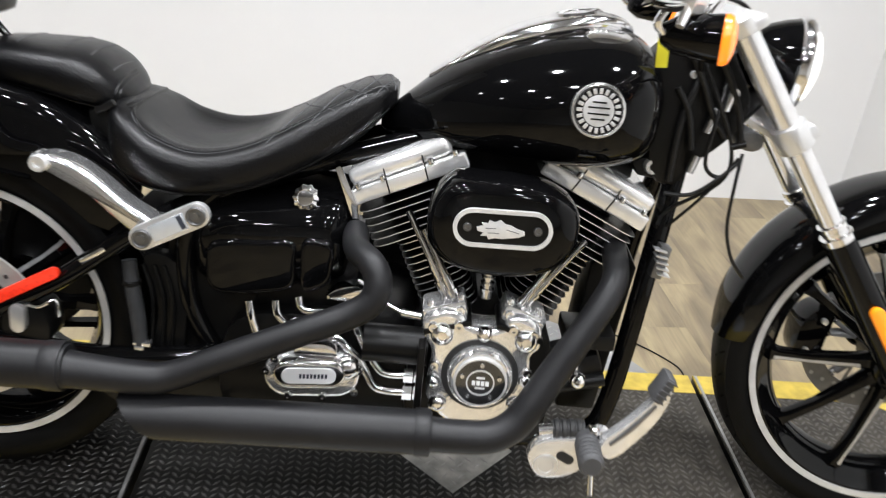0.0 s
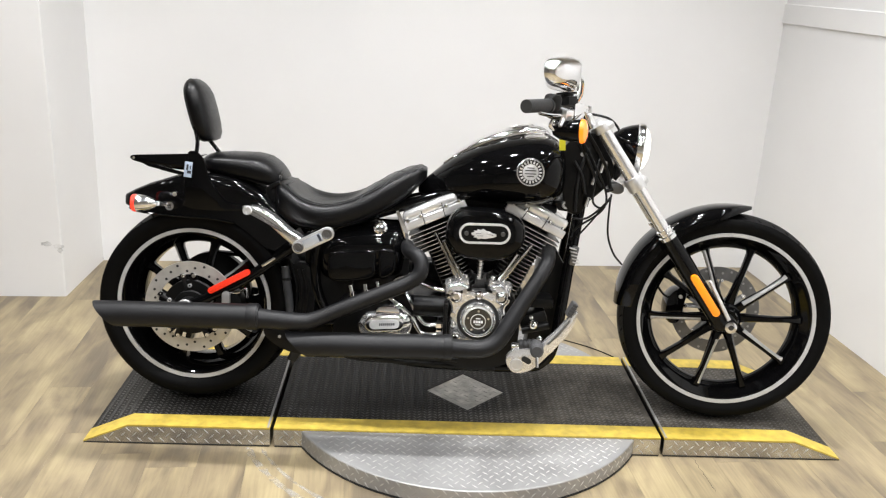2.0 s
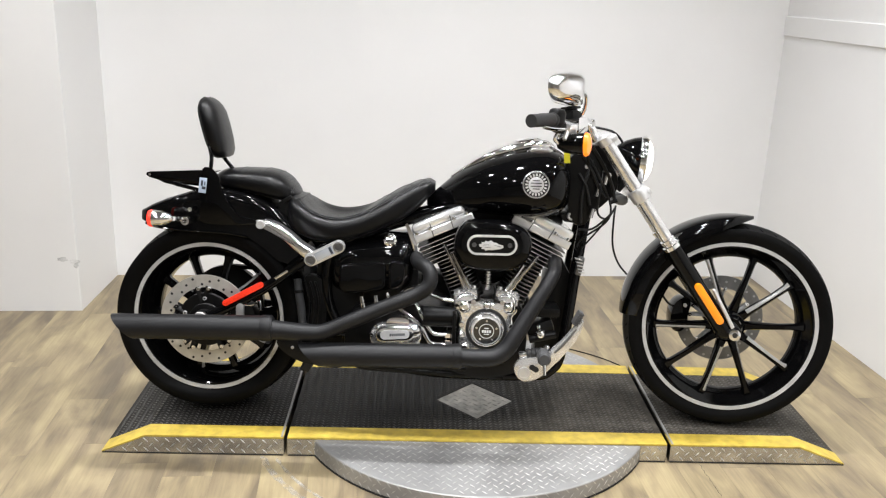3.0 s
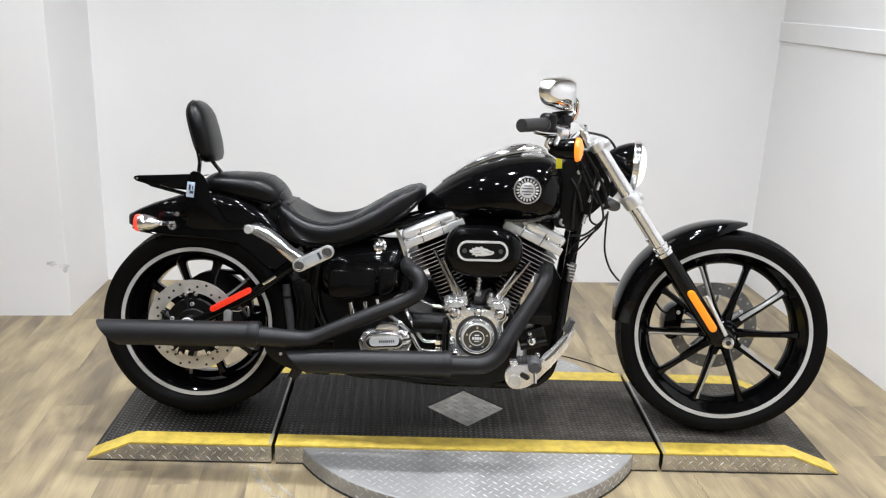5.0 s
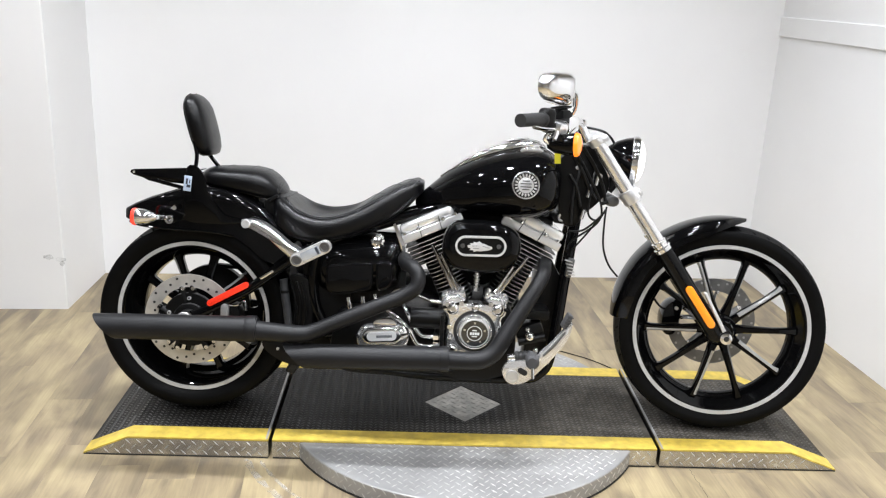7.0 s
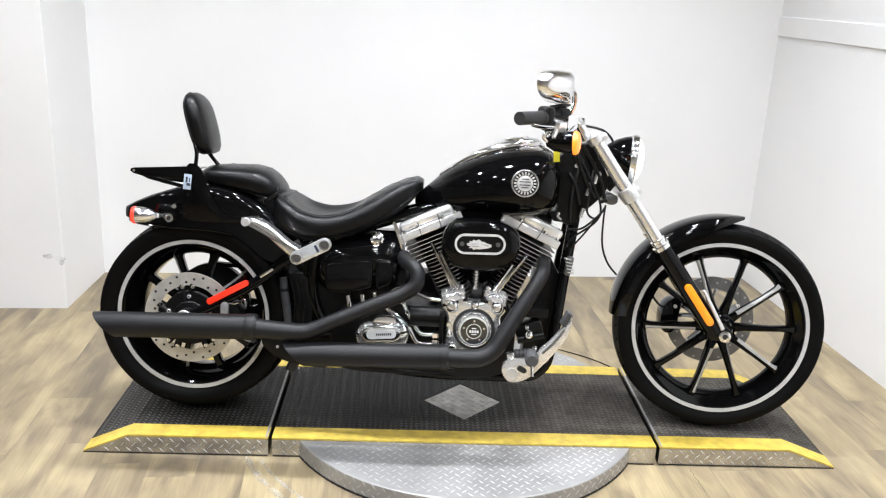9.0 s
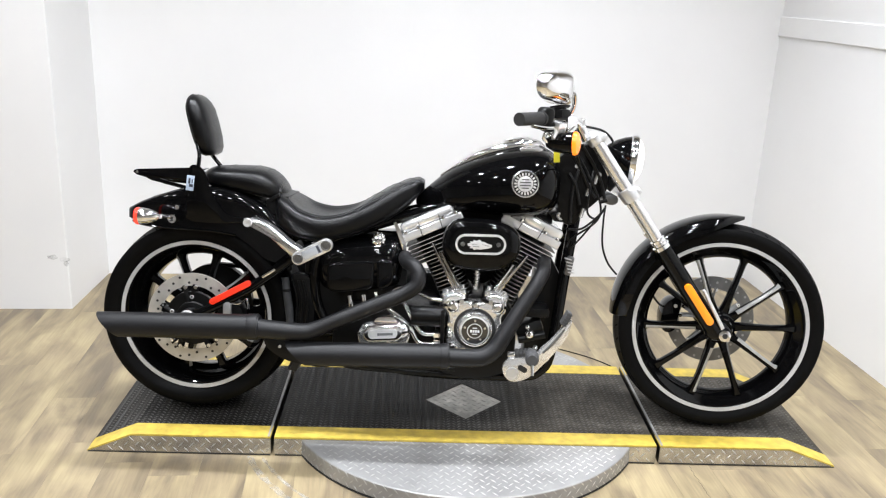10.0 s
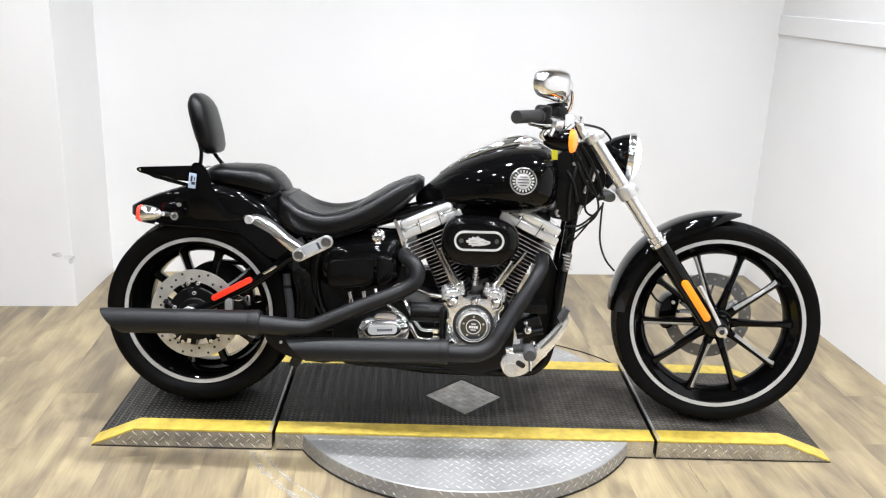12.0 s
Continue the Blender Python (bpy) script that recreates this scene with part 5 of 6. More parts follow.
console = body_rings([(-0.075, 0.012, 0.815, 0.809, 0.79), (-0.05, 0.026, 0.834, 0.825, 0.80), (0.0, 0.040, 0.871, 0.857, 0.83), (0.055, 0.052, 0.903, 0.888, 0.86), (0.11, 0.056, 0.924, 0.906, 0.88), (0.16, 0.055, 0.938, 0.919, 0.89), (0.20, 0.048, 0.943, 0.924, 0.895), (0.24, 0.034, 0.936, 0.922, 0.895), (0.262, 0.016, 0.921, 0.913, 0.895)], 20, 2.6, 2.6)
con = part("console", loft(bm, console), CHROME, tank, "chrome tank console")
bm = B()
lathe(bm, [(0.045, 0), (0.045, 0.006), (0.04, 0.010), (0.034, 0.010), (0.033, 0.006), (0, 0.006)], (0.165, 0.0, 0.929), (-0.18, 0, 1), 32)
part("dial_rim", bm, CHROME, con, "round chrome dial")
bm = B()
lathe(bm, [(0.036, 0), (0.038, 0.006), (0.030, 0.010), (0, 0.011)], (0.212, -0.072, 0.903), (0, -0.3, 1), 28)
part("fuel_cap", bm, CHROME, tank, "chrome fuel cap")
E0 = Vector((0.190, -0.192, 0.808))
eax = Vector((0.03, -1, 0.10)).normalized()
bm = B()
lathe(bm, [(0.043, -0.006), (0.0435, 0.002), (0.042, 0.005), (0.039, 0.0055), (0.037, 0.003), (0, 0.003)], E0, eax, 28)
emblem = part("emblem", bm, POLISHED, tank, "round chrome tank emblem")
bm = B()
lathe(bm, [(0.0365, 0.0032), (0.0365, 0.0042), (0.0245, 0.0042), (0.0245, 0.0032)], E0, eax, 40, closed=True)
part("dark_ring", bm, SATIN, emblem, "dark ring with plain raised marks")
ex = (Vector((1, 0, 0)) - eax * eax.x).normalized()
ez = eax.cross(ex).normalized()
ez = ez if ez.z > 0 else -ez
bm = B()
for k in range(20):
    a = 2 * math.pi * k / 20
    box(bm, E0 + eax * 0.0046 + (ex * math.cos(a) + ez * math.sin(a)) * 0.0302, (0.0085, 0.003, 0.0052), 0.0006, (-5.7, -math.degrees(a), 0))
tagged(part("raised_mark", bm, BRIGHT, emblem), kind="stuff")
bm = B()
lathe(bm, [(0.0244, 0.002), (0.0244, 0.0036), (0.022, 0.0042), (0, 0.0042)], E0, eax, 32)
part("centre_shield", bm, BRIGHT, emblem, "bright centre shield")
bm = B()
for dz, wd in ((0.013, 0.022), (0.0048, 0.034), (-0.0048, 0.034), (-0.013, 0.022)):
    box(bm, E0 + eax * 0.0042 + ez * dz, (wd, 0.0022, 0.0026), 0.0005)
tagged(part("groove", bm, SATIN, emblem), kind="stuff")

# ---- seats ----
seat_rings = body_rings([(-0.600, 0.095, 0.728, 0.690, 0.655), (-0.585, 0.130, 0.736, 0.680, 0.618), (-0.548, 0.157, 0.722, 0.662, 0.594), (-0.50, 0.171, 0.696, 0.645, 0.586), (-0.44, 0.176, 0.684, 0.640, 0.588), (-0.37, 0.168, 0.697, 0.648, 0.600), (-0.30, 0.150, 0.729, 0.674, 0.626),
                         (-0.235, 0.126, 0.766, 0.712, 0.659), (-0.18, 0.102, 0.790, 0.748, 0.700), (-0.145, 0.08, 0.797, 0.768, 0.738), (-0.126, 0.045, 0.789, 0.774, 0.758)], 48, 3.0, 3.6, 6)


def dished(ring):
    """The hollow for the rider: the top sinks between two rolled edges."""
    u = ring[0][0]
    hw = max(v for _, v, _ in ring)
    deep = 0.026 * math.exp(-((u + 0.43) / 0.105) ** 4)
    mid = 0.5 * (max(w for *_, w in ring) + min(w for *_, w in ring))
    return [(a, v, w - (deep * max(0.0, 1 - (v / (0.74 * hw)) ** 4) if w > mid else 0.0)) for a, v, w in ring]


seat_rings = [dished(r) for r in seat_rings]
seat = part("rider_seat", loft(B(), seat_rings), LEATHER, bike, "black leather solo seat with grey cross stitching", 60)
pill_rings = body_rings([(-0.838, 0.06, 0.796, 0.772, 0.752), (-0.815, 0.09, 0.806, 0.773, 0.745), (-0.76, 0.104, 0.811, 0.772, 0.737), (-0.69, 0.112, 0.812, 0.766, 0.725), (-0.650, 0.113, 0.807, 0.760, 0.716), (-0.618, 0.106, 0.792, 0.750, 0.711), (-0.594, 0.090, 0.768, 0.738, 0.708), (-0.580, 0.066, 0.748, 0.731, 0.709), (-0.573, 0.035, 0.738, 0.727, 0.713)], 40, 2.5, 4.0, 5)
pillion = part("passenger_seat", loft(B(), pill_rings), LEATHER, bike, "black leather passenger pad", 60)


def surface_line(rings, path, off=0.0015):
    """Points on a lofted body: (place along 0-1, angle in degrees)."""
    out = []
    n = len(rings[0])
    for q, a in path:
        x = q * (len(rings) - 1)
        i = min(int(x), len(rings) - 2)
        f = x - i
        k = a / 360 * n
        j = int(k) % n
        g = k - int(k)
        p = [Vector(rings[i + di][(j + dj) % n]) for di, dj in ((0, 0), (0, 1), (1, 0), (1, 1))]
        s = (p[0] * (1 - g) + p[1] * g) * (1 - f) + (p[2] * (1 - g) + p[3] * g) * f
        a_r = radians(a)
        out.append(s + Vector((0, math.cos(a_r), math.sin(a_r))) * off)
    return out


# stitching: crossed lines on the nose, a seam round the dish
for k in range(4):
    q = 0.64 + 0.10 * k
    for s in (1, -1):
        bm = B()
        path = [(min(0.97, max(0.55, q + s * (t - 0.5) * 0.16)), 50 + 100 * t) for t in (i / 12 for i in range(13))]
        tube(bm, surface_line(seat_rings, path, 0.0004), 0.0011, 5, 1)
        part("stitching", bm, STITCH, seat)
bm = B()
tube(bm, surface_line(seat_rings, [(0.07 + 0.86 * t, 205 + 8 * math.sin(t * 3.14)) for t in (i / 40 for i in range(41))], 0.0), 0.0022, 6, 1)
part("piping", bm, LEATHER, seat)
bm = B()
tube(bm, surface_line(seat_rings, [(0.10 + 0.45 * t, 216 - 70 * (1 - (2 * t - 1) ** 2) * 0 + 24) for t in (i / 20 for i in range(21))], 0.0), 0.0015, 6, 1)
part("seam", bm, LEATHER, seat)
bm = B()
dish = [(0.17, 96), (0.175, 115), (0.20, 130), (0.27, 138), (0.40, 141), (0.52, 139), (0.66, 137), (0.80, 134), (0.92, 130)]
tube(bm, surface_line(seat_rings, dish, 0.0004), 0.0024, 8, 5)
part("dish_seam", bm, LEATHER, seat, "raised seam round the dished seat top")
bm = B()
tube(bm, surface_line(seat_rings, [(q, a + 3.5) for q, a in dish], 0.0003), 0.0009, 5, 5)
part("stitching", bm, STITCH, seat)
bm = B()
tube(bm, surface_line(pill_rings, [(0.08 + 0.84 * t, 222) for t in (i / 30 for i in range(31))], 0.0), 0.0022, 6, 1)
part("piping", bm, LEATHER, pillion)
for k in range(4):
    bm = B()
    q = 0.25 + 0.15 * k
    tube(bm, surface_line(pill_rings, [(q, 60 + 60 * t) for t in (i / 8 for i in range(9))], 0.0004), 0.0011, 5, 1)
    part("stitching", bm, STITCH, pillion)
for q, off in ((0.765, 0.0002), (0.80, -0.0012)):
    bm = B()
    tube(bm, surface_line(pill_rings, [(q + 0.02 * math.sin(t * math.pi), 80 + 125 * t) for t in (i / 24 for i in range(25))], off), 0.0026, 6, 1)
    part("seam", bm, LEATHER, pillion)
bm = B()
box(bm, (-0.60, -0.105, 0.722), (0.035, 0.014, 0.012), 0.003, (0, -30, 0))
part("seat_clip", bm, SATIN, bike)
bm = B()
box(bm, (-0.590, 0, 0.694), (0.080, 0.20, 0.055), 0.012, (0, -12, 0))
part("seat_bracket", bm, SATIN, bike, "black bracket between the two seats")

# ---- sissy bar, rack and rear lamps ----
def pad_section(w, thick, half, u):
    n = 28
    out = []
    for k in range(n):
        a = 2 * math.pi * k / n
        c, s = math.cos(a), math.sin(a)
        out.append((u + thick * math.copysign(abs(c) ** 0.75, c), half * math.copysign(abs(s) ** 0.7, s), w))
    return out


bm = B()
rings = []
for w, thick, half in ((0.842, 0.010, 0.05), (0.848, 0.022, 0.075), (0.868, 0.031, 0.09), (0.90, 0.035, 0.097), (0.95, 0.036, 0.098), (0.99, 0.034, 0.095), (1.012, 0.028, 0.082), (1.027, 0.019, 0.062), (1.036, 0.007, 0.034)):
    rings.append(pad_section(w, thick, half, -0.832 - (w - 0.85) * 0.26))
backrest = part("backrest", loft(bm, rings), LEATHER, bike, "padded black leather backrest", 60)
for k in (0.75, 0.25):
    bm = B()
    tube(bm, [Vector(r[int(28 * k) - 3 if k > 0.5 else int(28 * k) + 3]) for r in rings], 0.0022, 6, 2)
    part("piping", bm, LEATHER, backrest)
for s in (-1, 1):
    bm = B()
    bar_line = [(-0.868, -0.075, 0.95), (-0.855, -0.085, 0.88), (-0.846, -0.095, 0.845), (-0.845, -0.115, 0.80)] if s < 0 else [(-0.865, 0.0, 0.93), (-0.848, 0.0, 0.868), (-0.828, 0.0, 0.836), (-0.795, 0.0, 0.797)]
    tube(bm, bar_line, 0.0065, 10)
    part("upright", bm, PAINT, backrest, "thin black upright")
    bm = B()
    prism(bm, smooth_outline([(-0.862, 0.812), (-0.835, 0.815), (-0.812, 0.79), (-0.798, 0.74), (-0.775, 0.70), (-0.745, 0.665), (-0.70, 0.655), (-0.70, 0.64), (-0.80, 0.635), (-0.872, 0.645), (-0.875, 0.70), (-0.868, 0.76)] if s < 0 else [(-0.865, 0.765), (-0.835, 0.77), (-0.80, 0.70), (-0.745, 0.665), (-0.70, 0.655), (-0.70, 0.64), (-0.80, 0.635), (-0.872, 0.645)], 3), s * 0.139 - 0.003, s * 0.139 + 0.003, 0.001)
    part("side_plate", bm, PAINT, backrest, "black side plate of the backrest")
bm = B()
for v, low in ((-0.095, 0.0), (0.024, 0.022)):
    prism(bm, [(-1.058, 0.783 - low), (-1.055, 0.790 - low), (-1.045, 0.793 - low), (-0.85, 0.806 - low), (-0.85, 0.760 - low), (-0.90, 0.761 - low), (-0.975, 0.7655 - low), (-1.02, 0.768 - low), (-1.048, 0.775 - low)], v - 0.003, v + 0.003, 0.0008)
    prism(bm, [(-1.02, 0.7685 - low), (-0.975, 0.7655 - low), (-0.885, 0.7445 - low), (-0.850, 0.746 - low), (-0.850, 0.735 - low), (-0.885, 0.7345 - low), (-1.0, 0.7585 - low)], v - 0.003, v + 0.003, 0.0008)
rack = part("luggage_rack", bm, PAINT, bike, "black flat luggage rack with pierced side plates")
for k in range(6):
    bm = B()
    box(bm, (-1.035 + 0.036 * k, -0.036, 0.781 + 0.0028 * k), (0.012, 0.116, 0.004), 0.001)
    part("slat", bm, PAINT, rack)
for k in range(5):
    bm = B()
    box(bm, (-0.915 + 0.014 * k, -0.094, 0.8025 + 0.001 * k), (0.007, 0.006, 0.003), 0.0008, (0, -4, 0))
    part("rivet", bm, BRIGHT, rack)
bolts(rack, CHROME, [((u, -0.098, w), 0.0045, (0, -1, 0), 0.003) for u, w in ((-1.045, 0.784),)])
bm = B()
box(bm, (-0.860, -0.146, 0.760), (0.024, 0.0012, 0.048), 0.0004, (0, 6, 0))
label_ob = part("paper_label", bm, BLUETAG, rack, "pale blue paper label")
bm = B()
box(bm, (-0.862, -0.1472, 0.767), (0.006, 0.0008, 0.018), 0, (0, 6, 0))
box(bm, (-0.857, -0.1472, 0.752), (0.012, 0.0008, 0.009), 0, (0, 6, 0))
box(bm, (-0.853, -0.1472, 0.766), (0.003, 0.0008, 0.012), 0, (0, 6, 0))
part("print", bm, INK, label_ob)
# rear turn signal
bm = B()
sig = Vector((-0.967, -0.205, 0.657))
lathe(bm, [(0.0, 0.030), (0.007, 0.029), (0.0125, 0.023), (0.0190, 0.010), (0.0235, -0.004), (0.0257, -0.02), (0.026, -0.032), (0, -0.032)], sig, (1, 0, 0.02), 28)
rear_signal = part("rear_turn_signal", bm, CHROME, bike, "bullet rear turn signal with silver body and red lens")
bm = B()
lathe(bm, [(0.0265, 0.0), (0.027, 0.006), (0.0245, 0.012), (0.015, 0.016), (0.0, 0.017)], sig + Vector((-0.032, 0, -0.0006)), (-1, 0, -0.02), 28)
part("red_lens", bm, REDLIT, rear_signal, "red lens at the end")
bm = B()
rod(bm, (-0.935, -0.205, 0.658), (-0.905, -0.15, 0.650), 0.008, 12)
bolt(bm, (-0.908, -0.15, 0.648), 0.0155, h=0.03)
bolt(bm, (-0.90, -0.148, 0.682), 0.008, h=0.006)
part("stalk", bm, CHROME, rear_signal, "chrome stalk and bolt")

# ---- front end ----
FT, FB = Vector((0.389, 0, 0.972)), Vector((0.833, 0, 0.352))
fd = (FB - FT).normalized()


def on_fork(q, v, forward=0.0, side=0.0):
    n = Vector((-fd.z, 0, fd.x))
    return FT + (FB - FT) * q + Vector((0.10 * (v + 0.125), v, 0)) + n * forward


for s in (-1, 1):
    v = -0.125 if s < 0 else 0.10
    bm = B()
    rod(bm, on_fork(0.025, v), on_fork(0.30, v), 0.0215, 24)
    rod(bm, on_fork(0.30, v), on_fork(0.56, v), 0.0198, 24)
    leg = part("fork_tube", bm, FORK, bike, "bright silver fork tube")
    bm = B()
    lathe(bm, [(0.0, -0.004), (0.014, -0.004), (0.019, 0.0), (0.0245, 0.004), (0.0245, 0.026), (0.0215, 0.030)], on_fork(0.016, v), fd, 24)
    part("top_cap", bm, SILVER, leg, "silver fork cap")
    bm = B()
    lathe(bm, [(0.020, 0), (0.0245, 0.002), (0.0245, 0.012), (0.0225, 0.014), (0.0225, 0.022), (0.028, 0.024), (0.028, 0.036), (0.020, 0.038)], on_fork(0.525, v), fd, 24)
    part("seal_ring", bm, CHROME, leg, "chrome seal ring")
    bm = B()
    tube(bm, [on_fork(0.56, v), on_fork(0.66, v), on_fork(0.8, v), on_fork(0.93, v), on_fork(1.0, v)], [0.027, 0.0285, 0.029, 0.028, 0.027], 22, 3)
    ball(bm, on_fork(1.0, v), 0.027, (1.25, 0.95, 1))
    lower = part("fork_slider", bm, PAINT, bike, "glossy black fork slider")
    if s < 0:
        bm = B()
        a, b = on_fork(0.760, v), on_fork(0.932, v)
        prism(bm, stadium((a.x, a.z), (b.x, b.z), 0.0125), -0.166, -0.152, 0.003)
        refl = part("reflector", bm, GLOWAMBER, lower, "long amber reflector")
        bm = B()
        prism(bm, [(on_fork(0.80, 0, 0.024).x, on_fork(0.80, 0, 0.024).z), (on_fork(0.80, 0, 0.032).x, on_fork(0.80, 0, 0.032).z), (on_fork(0.985, 0, 0.02).x, on_fork(0.985, 0, 0.02).z), (on_fork(0.985, 0, 0.008).x, on_fork(0.985, 0, 0.008).z)], -0.155, -0.135, 0.002)
        part("edge_trim", bm, BRIGHT, lower, "bright edge of the slider")
    bm = B()
    lathe(bm, [(0.021, 0), (0.029, 0.002), (0.031, 0.01), (0.031, 0.038), (0.029, 0.045), (0.021, 0.047)], on_fork(0.272, v), fd, 24)
    part("clamp", bm, SILVER, bike, "silver lower fork clamp")
bm = B()
for q, th in ((0.035, 0.022), (0.30, 0.024)):
    c = on_fork(q, 0)
    box(bm, c + Vector((0, -0.022, 0)), (0.055, 0.245, th), 0.008, (0, math.degrees(math.atan2(fd.x, -fd.z)) * -1, 0))
part("triple_clamp", bm, SILVER, bike, "silver triple clamp")
bm = B()
prism(bm, smooth_outline([(0.453, 0.757), (0.457, 0.772), (0.472, 0.776), (0.496, 0.772), (0.500, 0.752), (0.485, 0.742), (0.463, 0.746)], 2), -0.075, 0.06, 0.004)
part("stem_casting", bm, DARKMETAL, bike, "dark grey cast steering stem")
bm = B()
rod(bm, (0.436, -0.10, 0.752), (0.46, -0.10, 0.76), 0.006)
part("brake_fitting", bm, SATIN, bike)

# headlamp
hx = Vector((1, -0.14, -0.08)).normalized()
H0 = Vector((0.541, 0.0, 0.887))
bm = B()
lathe(bm, [(0.0, -0.094), (0.021, -0.090), (0.041, -0.075), (0.059, -0.05), (0.070, -0.024), (0.0765, 0.0)], H0, hx, 36)
head = part("headlamp", bm, PAINT, bike, "glossy black bullet headlamp shell with chrome rim")
bm = B()
lathe(bm, [(0.0765, -0.003), (0.0805, 0.0), (0.0815, 0.012), (0.079, 0.020), (0.0735, 0.022), (0.0730, 0.0)], H0, hx, 36, closed=True)
part("rim", bm, CHROME, head, "chrome headlamp rim")
bm = B()
lathe(bm, [(0.0730, 0.010), (0.0700, 0.022), (0.059, 0.033), (0.038, 0.042), (0.0, 0.046)], H0, hx, 32)
part("lens", bm, HEADLENS, head, "bright clear headlamp lens")
bm = B()
rod(bm, (0.50, 0, 0.83), (0.47, 0, 0.79), 0.02)
part("bracket", bm, SATIN, head)

# handlebar and controls
bm = B()
bar = [(0.165, -0.415, 1.008), (0.225, -0.33, 1.012), (0.30, -0.22, 1.012), (0.345, -0.13, 1.005), (0.36, -0.05, 1.0), (0.365, 0.05, 1.0), (0.375, 0.13, 1.005), (0.353, 0.22, 1.012), (0.305, 0.33, 1.012), (0.265, 0.415, 1.008)]
tube(bm, bar, 0.0125, 14)
handlebar = part("handlebar", bm, CHROME, bike, "chrome handlebar")
for s in (-1, 1):
    bm = B()
    rod(bm, (0.39, s * 0.05, 0.945), (0.362, s * 0.05, 0.995), 0.016, 16)
    box(bm, (0.362, s * 0.05, 0.998), (0.040, 0.034, 0.034), 0.010)
    part("riser", bm, CHROME, handlebar, "chrome riser")
# the bar is turned a little to its right, so the far side stands further ahead
def bend(s, v):
    return 0.24 * v if s > 0 else 0.0


for s in (-1, 1):
    bm = B()
    rod(bm, (0.142 + bend(s, 0.455), s * 0.455, 1.006), (0.215 + bend(s, 0.355), s * 0.355, 1.011), 0.0185, 22)
    lathe(bm, [(0.0185, 0), (0.0215, 0.002), (0.0215, 0.01), (0.0185, 0.012)], (0.208 + bend(s, 0.365), s * 0.365, 1.0105), (0.073, s * -0.1, 0.005), 22)
    grip = part("grip", bm, GRIP, handlebar, "black rubber grip")
    bm = B()
    box(bm, (0.224 + bend(s, 0.335), s * 0.345, 1.016), (0.044, 0.044, 0.054), 0.018, (0, 10, s * 54), 4)
    box(bm, (0.232 + bend(s, 0.335), s * 0.338, 0.990), (0.036, 0.038, 0.034), 0.013, (0, 10, s * 54), 3)
    housing = part("switch_housing", bm, SATIN, handlebar, "black switch housing")
    bm = B()
    for dz in (0.004, 0.020):
        box(bm, (0.207 + bend(s, 0.335), s * 0.352, 0.998 + dz), (0.010, 0.014, 0.009), 0.002, (0, 10, s * 54))
    tagged(part("switch_button", bm, GRIP, housing), kind="stuff")
    bm = B()
    tube(bm, [Vector((0.230 + bend(s, 0.335), s * 0.335, 1.014)) + Vector((math.cos(t) * 0.0285 * 0.6, -s * math.cos(t) * 0.0285 * 0.8, math.sin(t) * 0.0292)) for t in (2 * math.pi * k / 16 for k in range(17))], 0.0012, 5, 1)
    part("housing_seam", bm, SEAM, housing)
    bolts(housing, CHROME, [((0.222 + bend(s, 0.335), s * 0.365, 1.006), 0.004, (-0.6, s * 0.8, 0), 0.003)], "screw")
    bm = B()
    box(bm, (0.274 + bend(s, 0.29), s * 0.288, 1.024), (0.046, 0.040, 0.028), 0.009, (0, -8, s * 50))
    rod(bm, (0.272 + bend(s, 0.29), s * 0.288, 1.03), (0.270 + bend(s, 0.29), s * 0.288, 1.044), 0.019, 18)
    part("brake_reservoir", bm, SATIN, handlebar, "black brake fluid reservoir")
    bm = B()
    tube(bm, [(0.285 + bend(s, 0.29), s * 0.29, 1.0), (0.250 + bend(s, 0.34), s * 0.34, 0.985), (0.210 + bend(s, 0.40), s * 0.40, 0.985), (0.180 + bend(s, 0.45), s * 0.45, 0.99)], [0.009, 0.008, 0.007, 0.006], 10, flat=0.6)
    tube(bm, [(0.240 + bend(s, 0.33), s * 0.33, 0.985), (0.225 + bend(s, 0.33), s * 0.33, 0.955), (0.255 + bend(s, 0.31), s * 0.31, 0.94), (0.290 + bend(s, 0.28), s * 0.28, 0.955)], 0.007, 10)
    box(bm, (0.295 + bend(s, 0.27), s * 0.27, 1.0), (0.05, 0.05, 0.045), 0.012, (0, 0, s * 45))
    part("brake_lever", bm, CHROME, handlebar, "chrome lever and perch")
    bm = B()
    box(bm, (0.262 + bend(s, 0.30), s * 0.318, 0.990), (0.05, 0.035, 0.03), 0.009, (0, 12, s * 50))
    rod(bm, (0.262 + bend(s, 0.30), s * 0.33, 0.985), (0.25 + bend(s, 0.30), s * 0.345, 0.955), 0.009, 12, 0.006)
    part("clamp", bm, SATINCHROME, handlebar, "chrome control clamp")
    bm = B()
    box(bm, (0.270 + bend(s, 0.29), s * 0.289, 1.0465), (0.047, 0.042, 0.006), 0.003, (0, -8, s * 50))
    part("reservoir_lid", bm, SATIN, handlebar, "black reservoir lid")
    # mirror
    bm = B()
    tube(bm, [(0.302 + bend(s, 0.275), s * 0.275, 1.02), (0.312 + bend(s, 0.29), s * 0.29, 1.05), (0.306 + bend(s, 0.325), s * 0.325, 1.085), (0.285 + bend(s, 0.36), s * 0.36, 1.095)], 0.0055, 10)
    stem = part("mirror_stem", bm, CHROME, handlebar, "chrome mirror stem")
    bm = B()
    outline = smooth_outline([(-0.064, 0.006), (-0.056, 0.034), (-0.018, 0.043), (0.038, 0.042), (0.058, 0.028), (0.056, -0.018), (0.036, -0.038), (0.004, -0.033), (-0.046, -0.020)], 5)
    ex = Vector((0.62, -s * 0.78, 0.05)).normalized()
    ez = Vector((0, 0, 1))
    ey = ez.cross(ex).normalized()
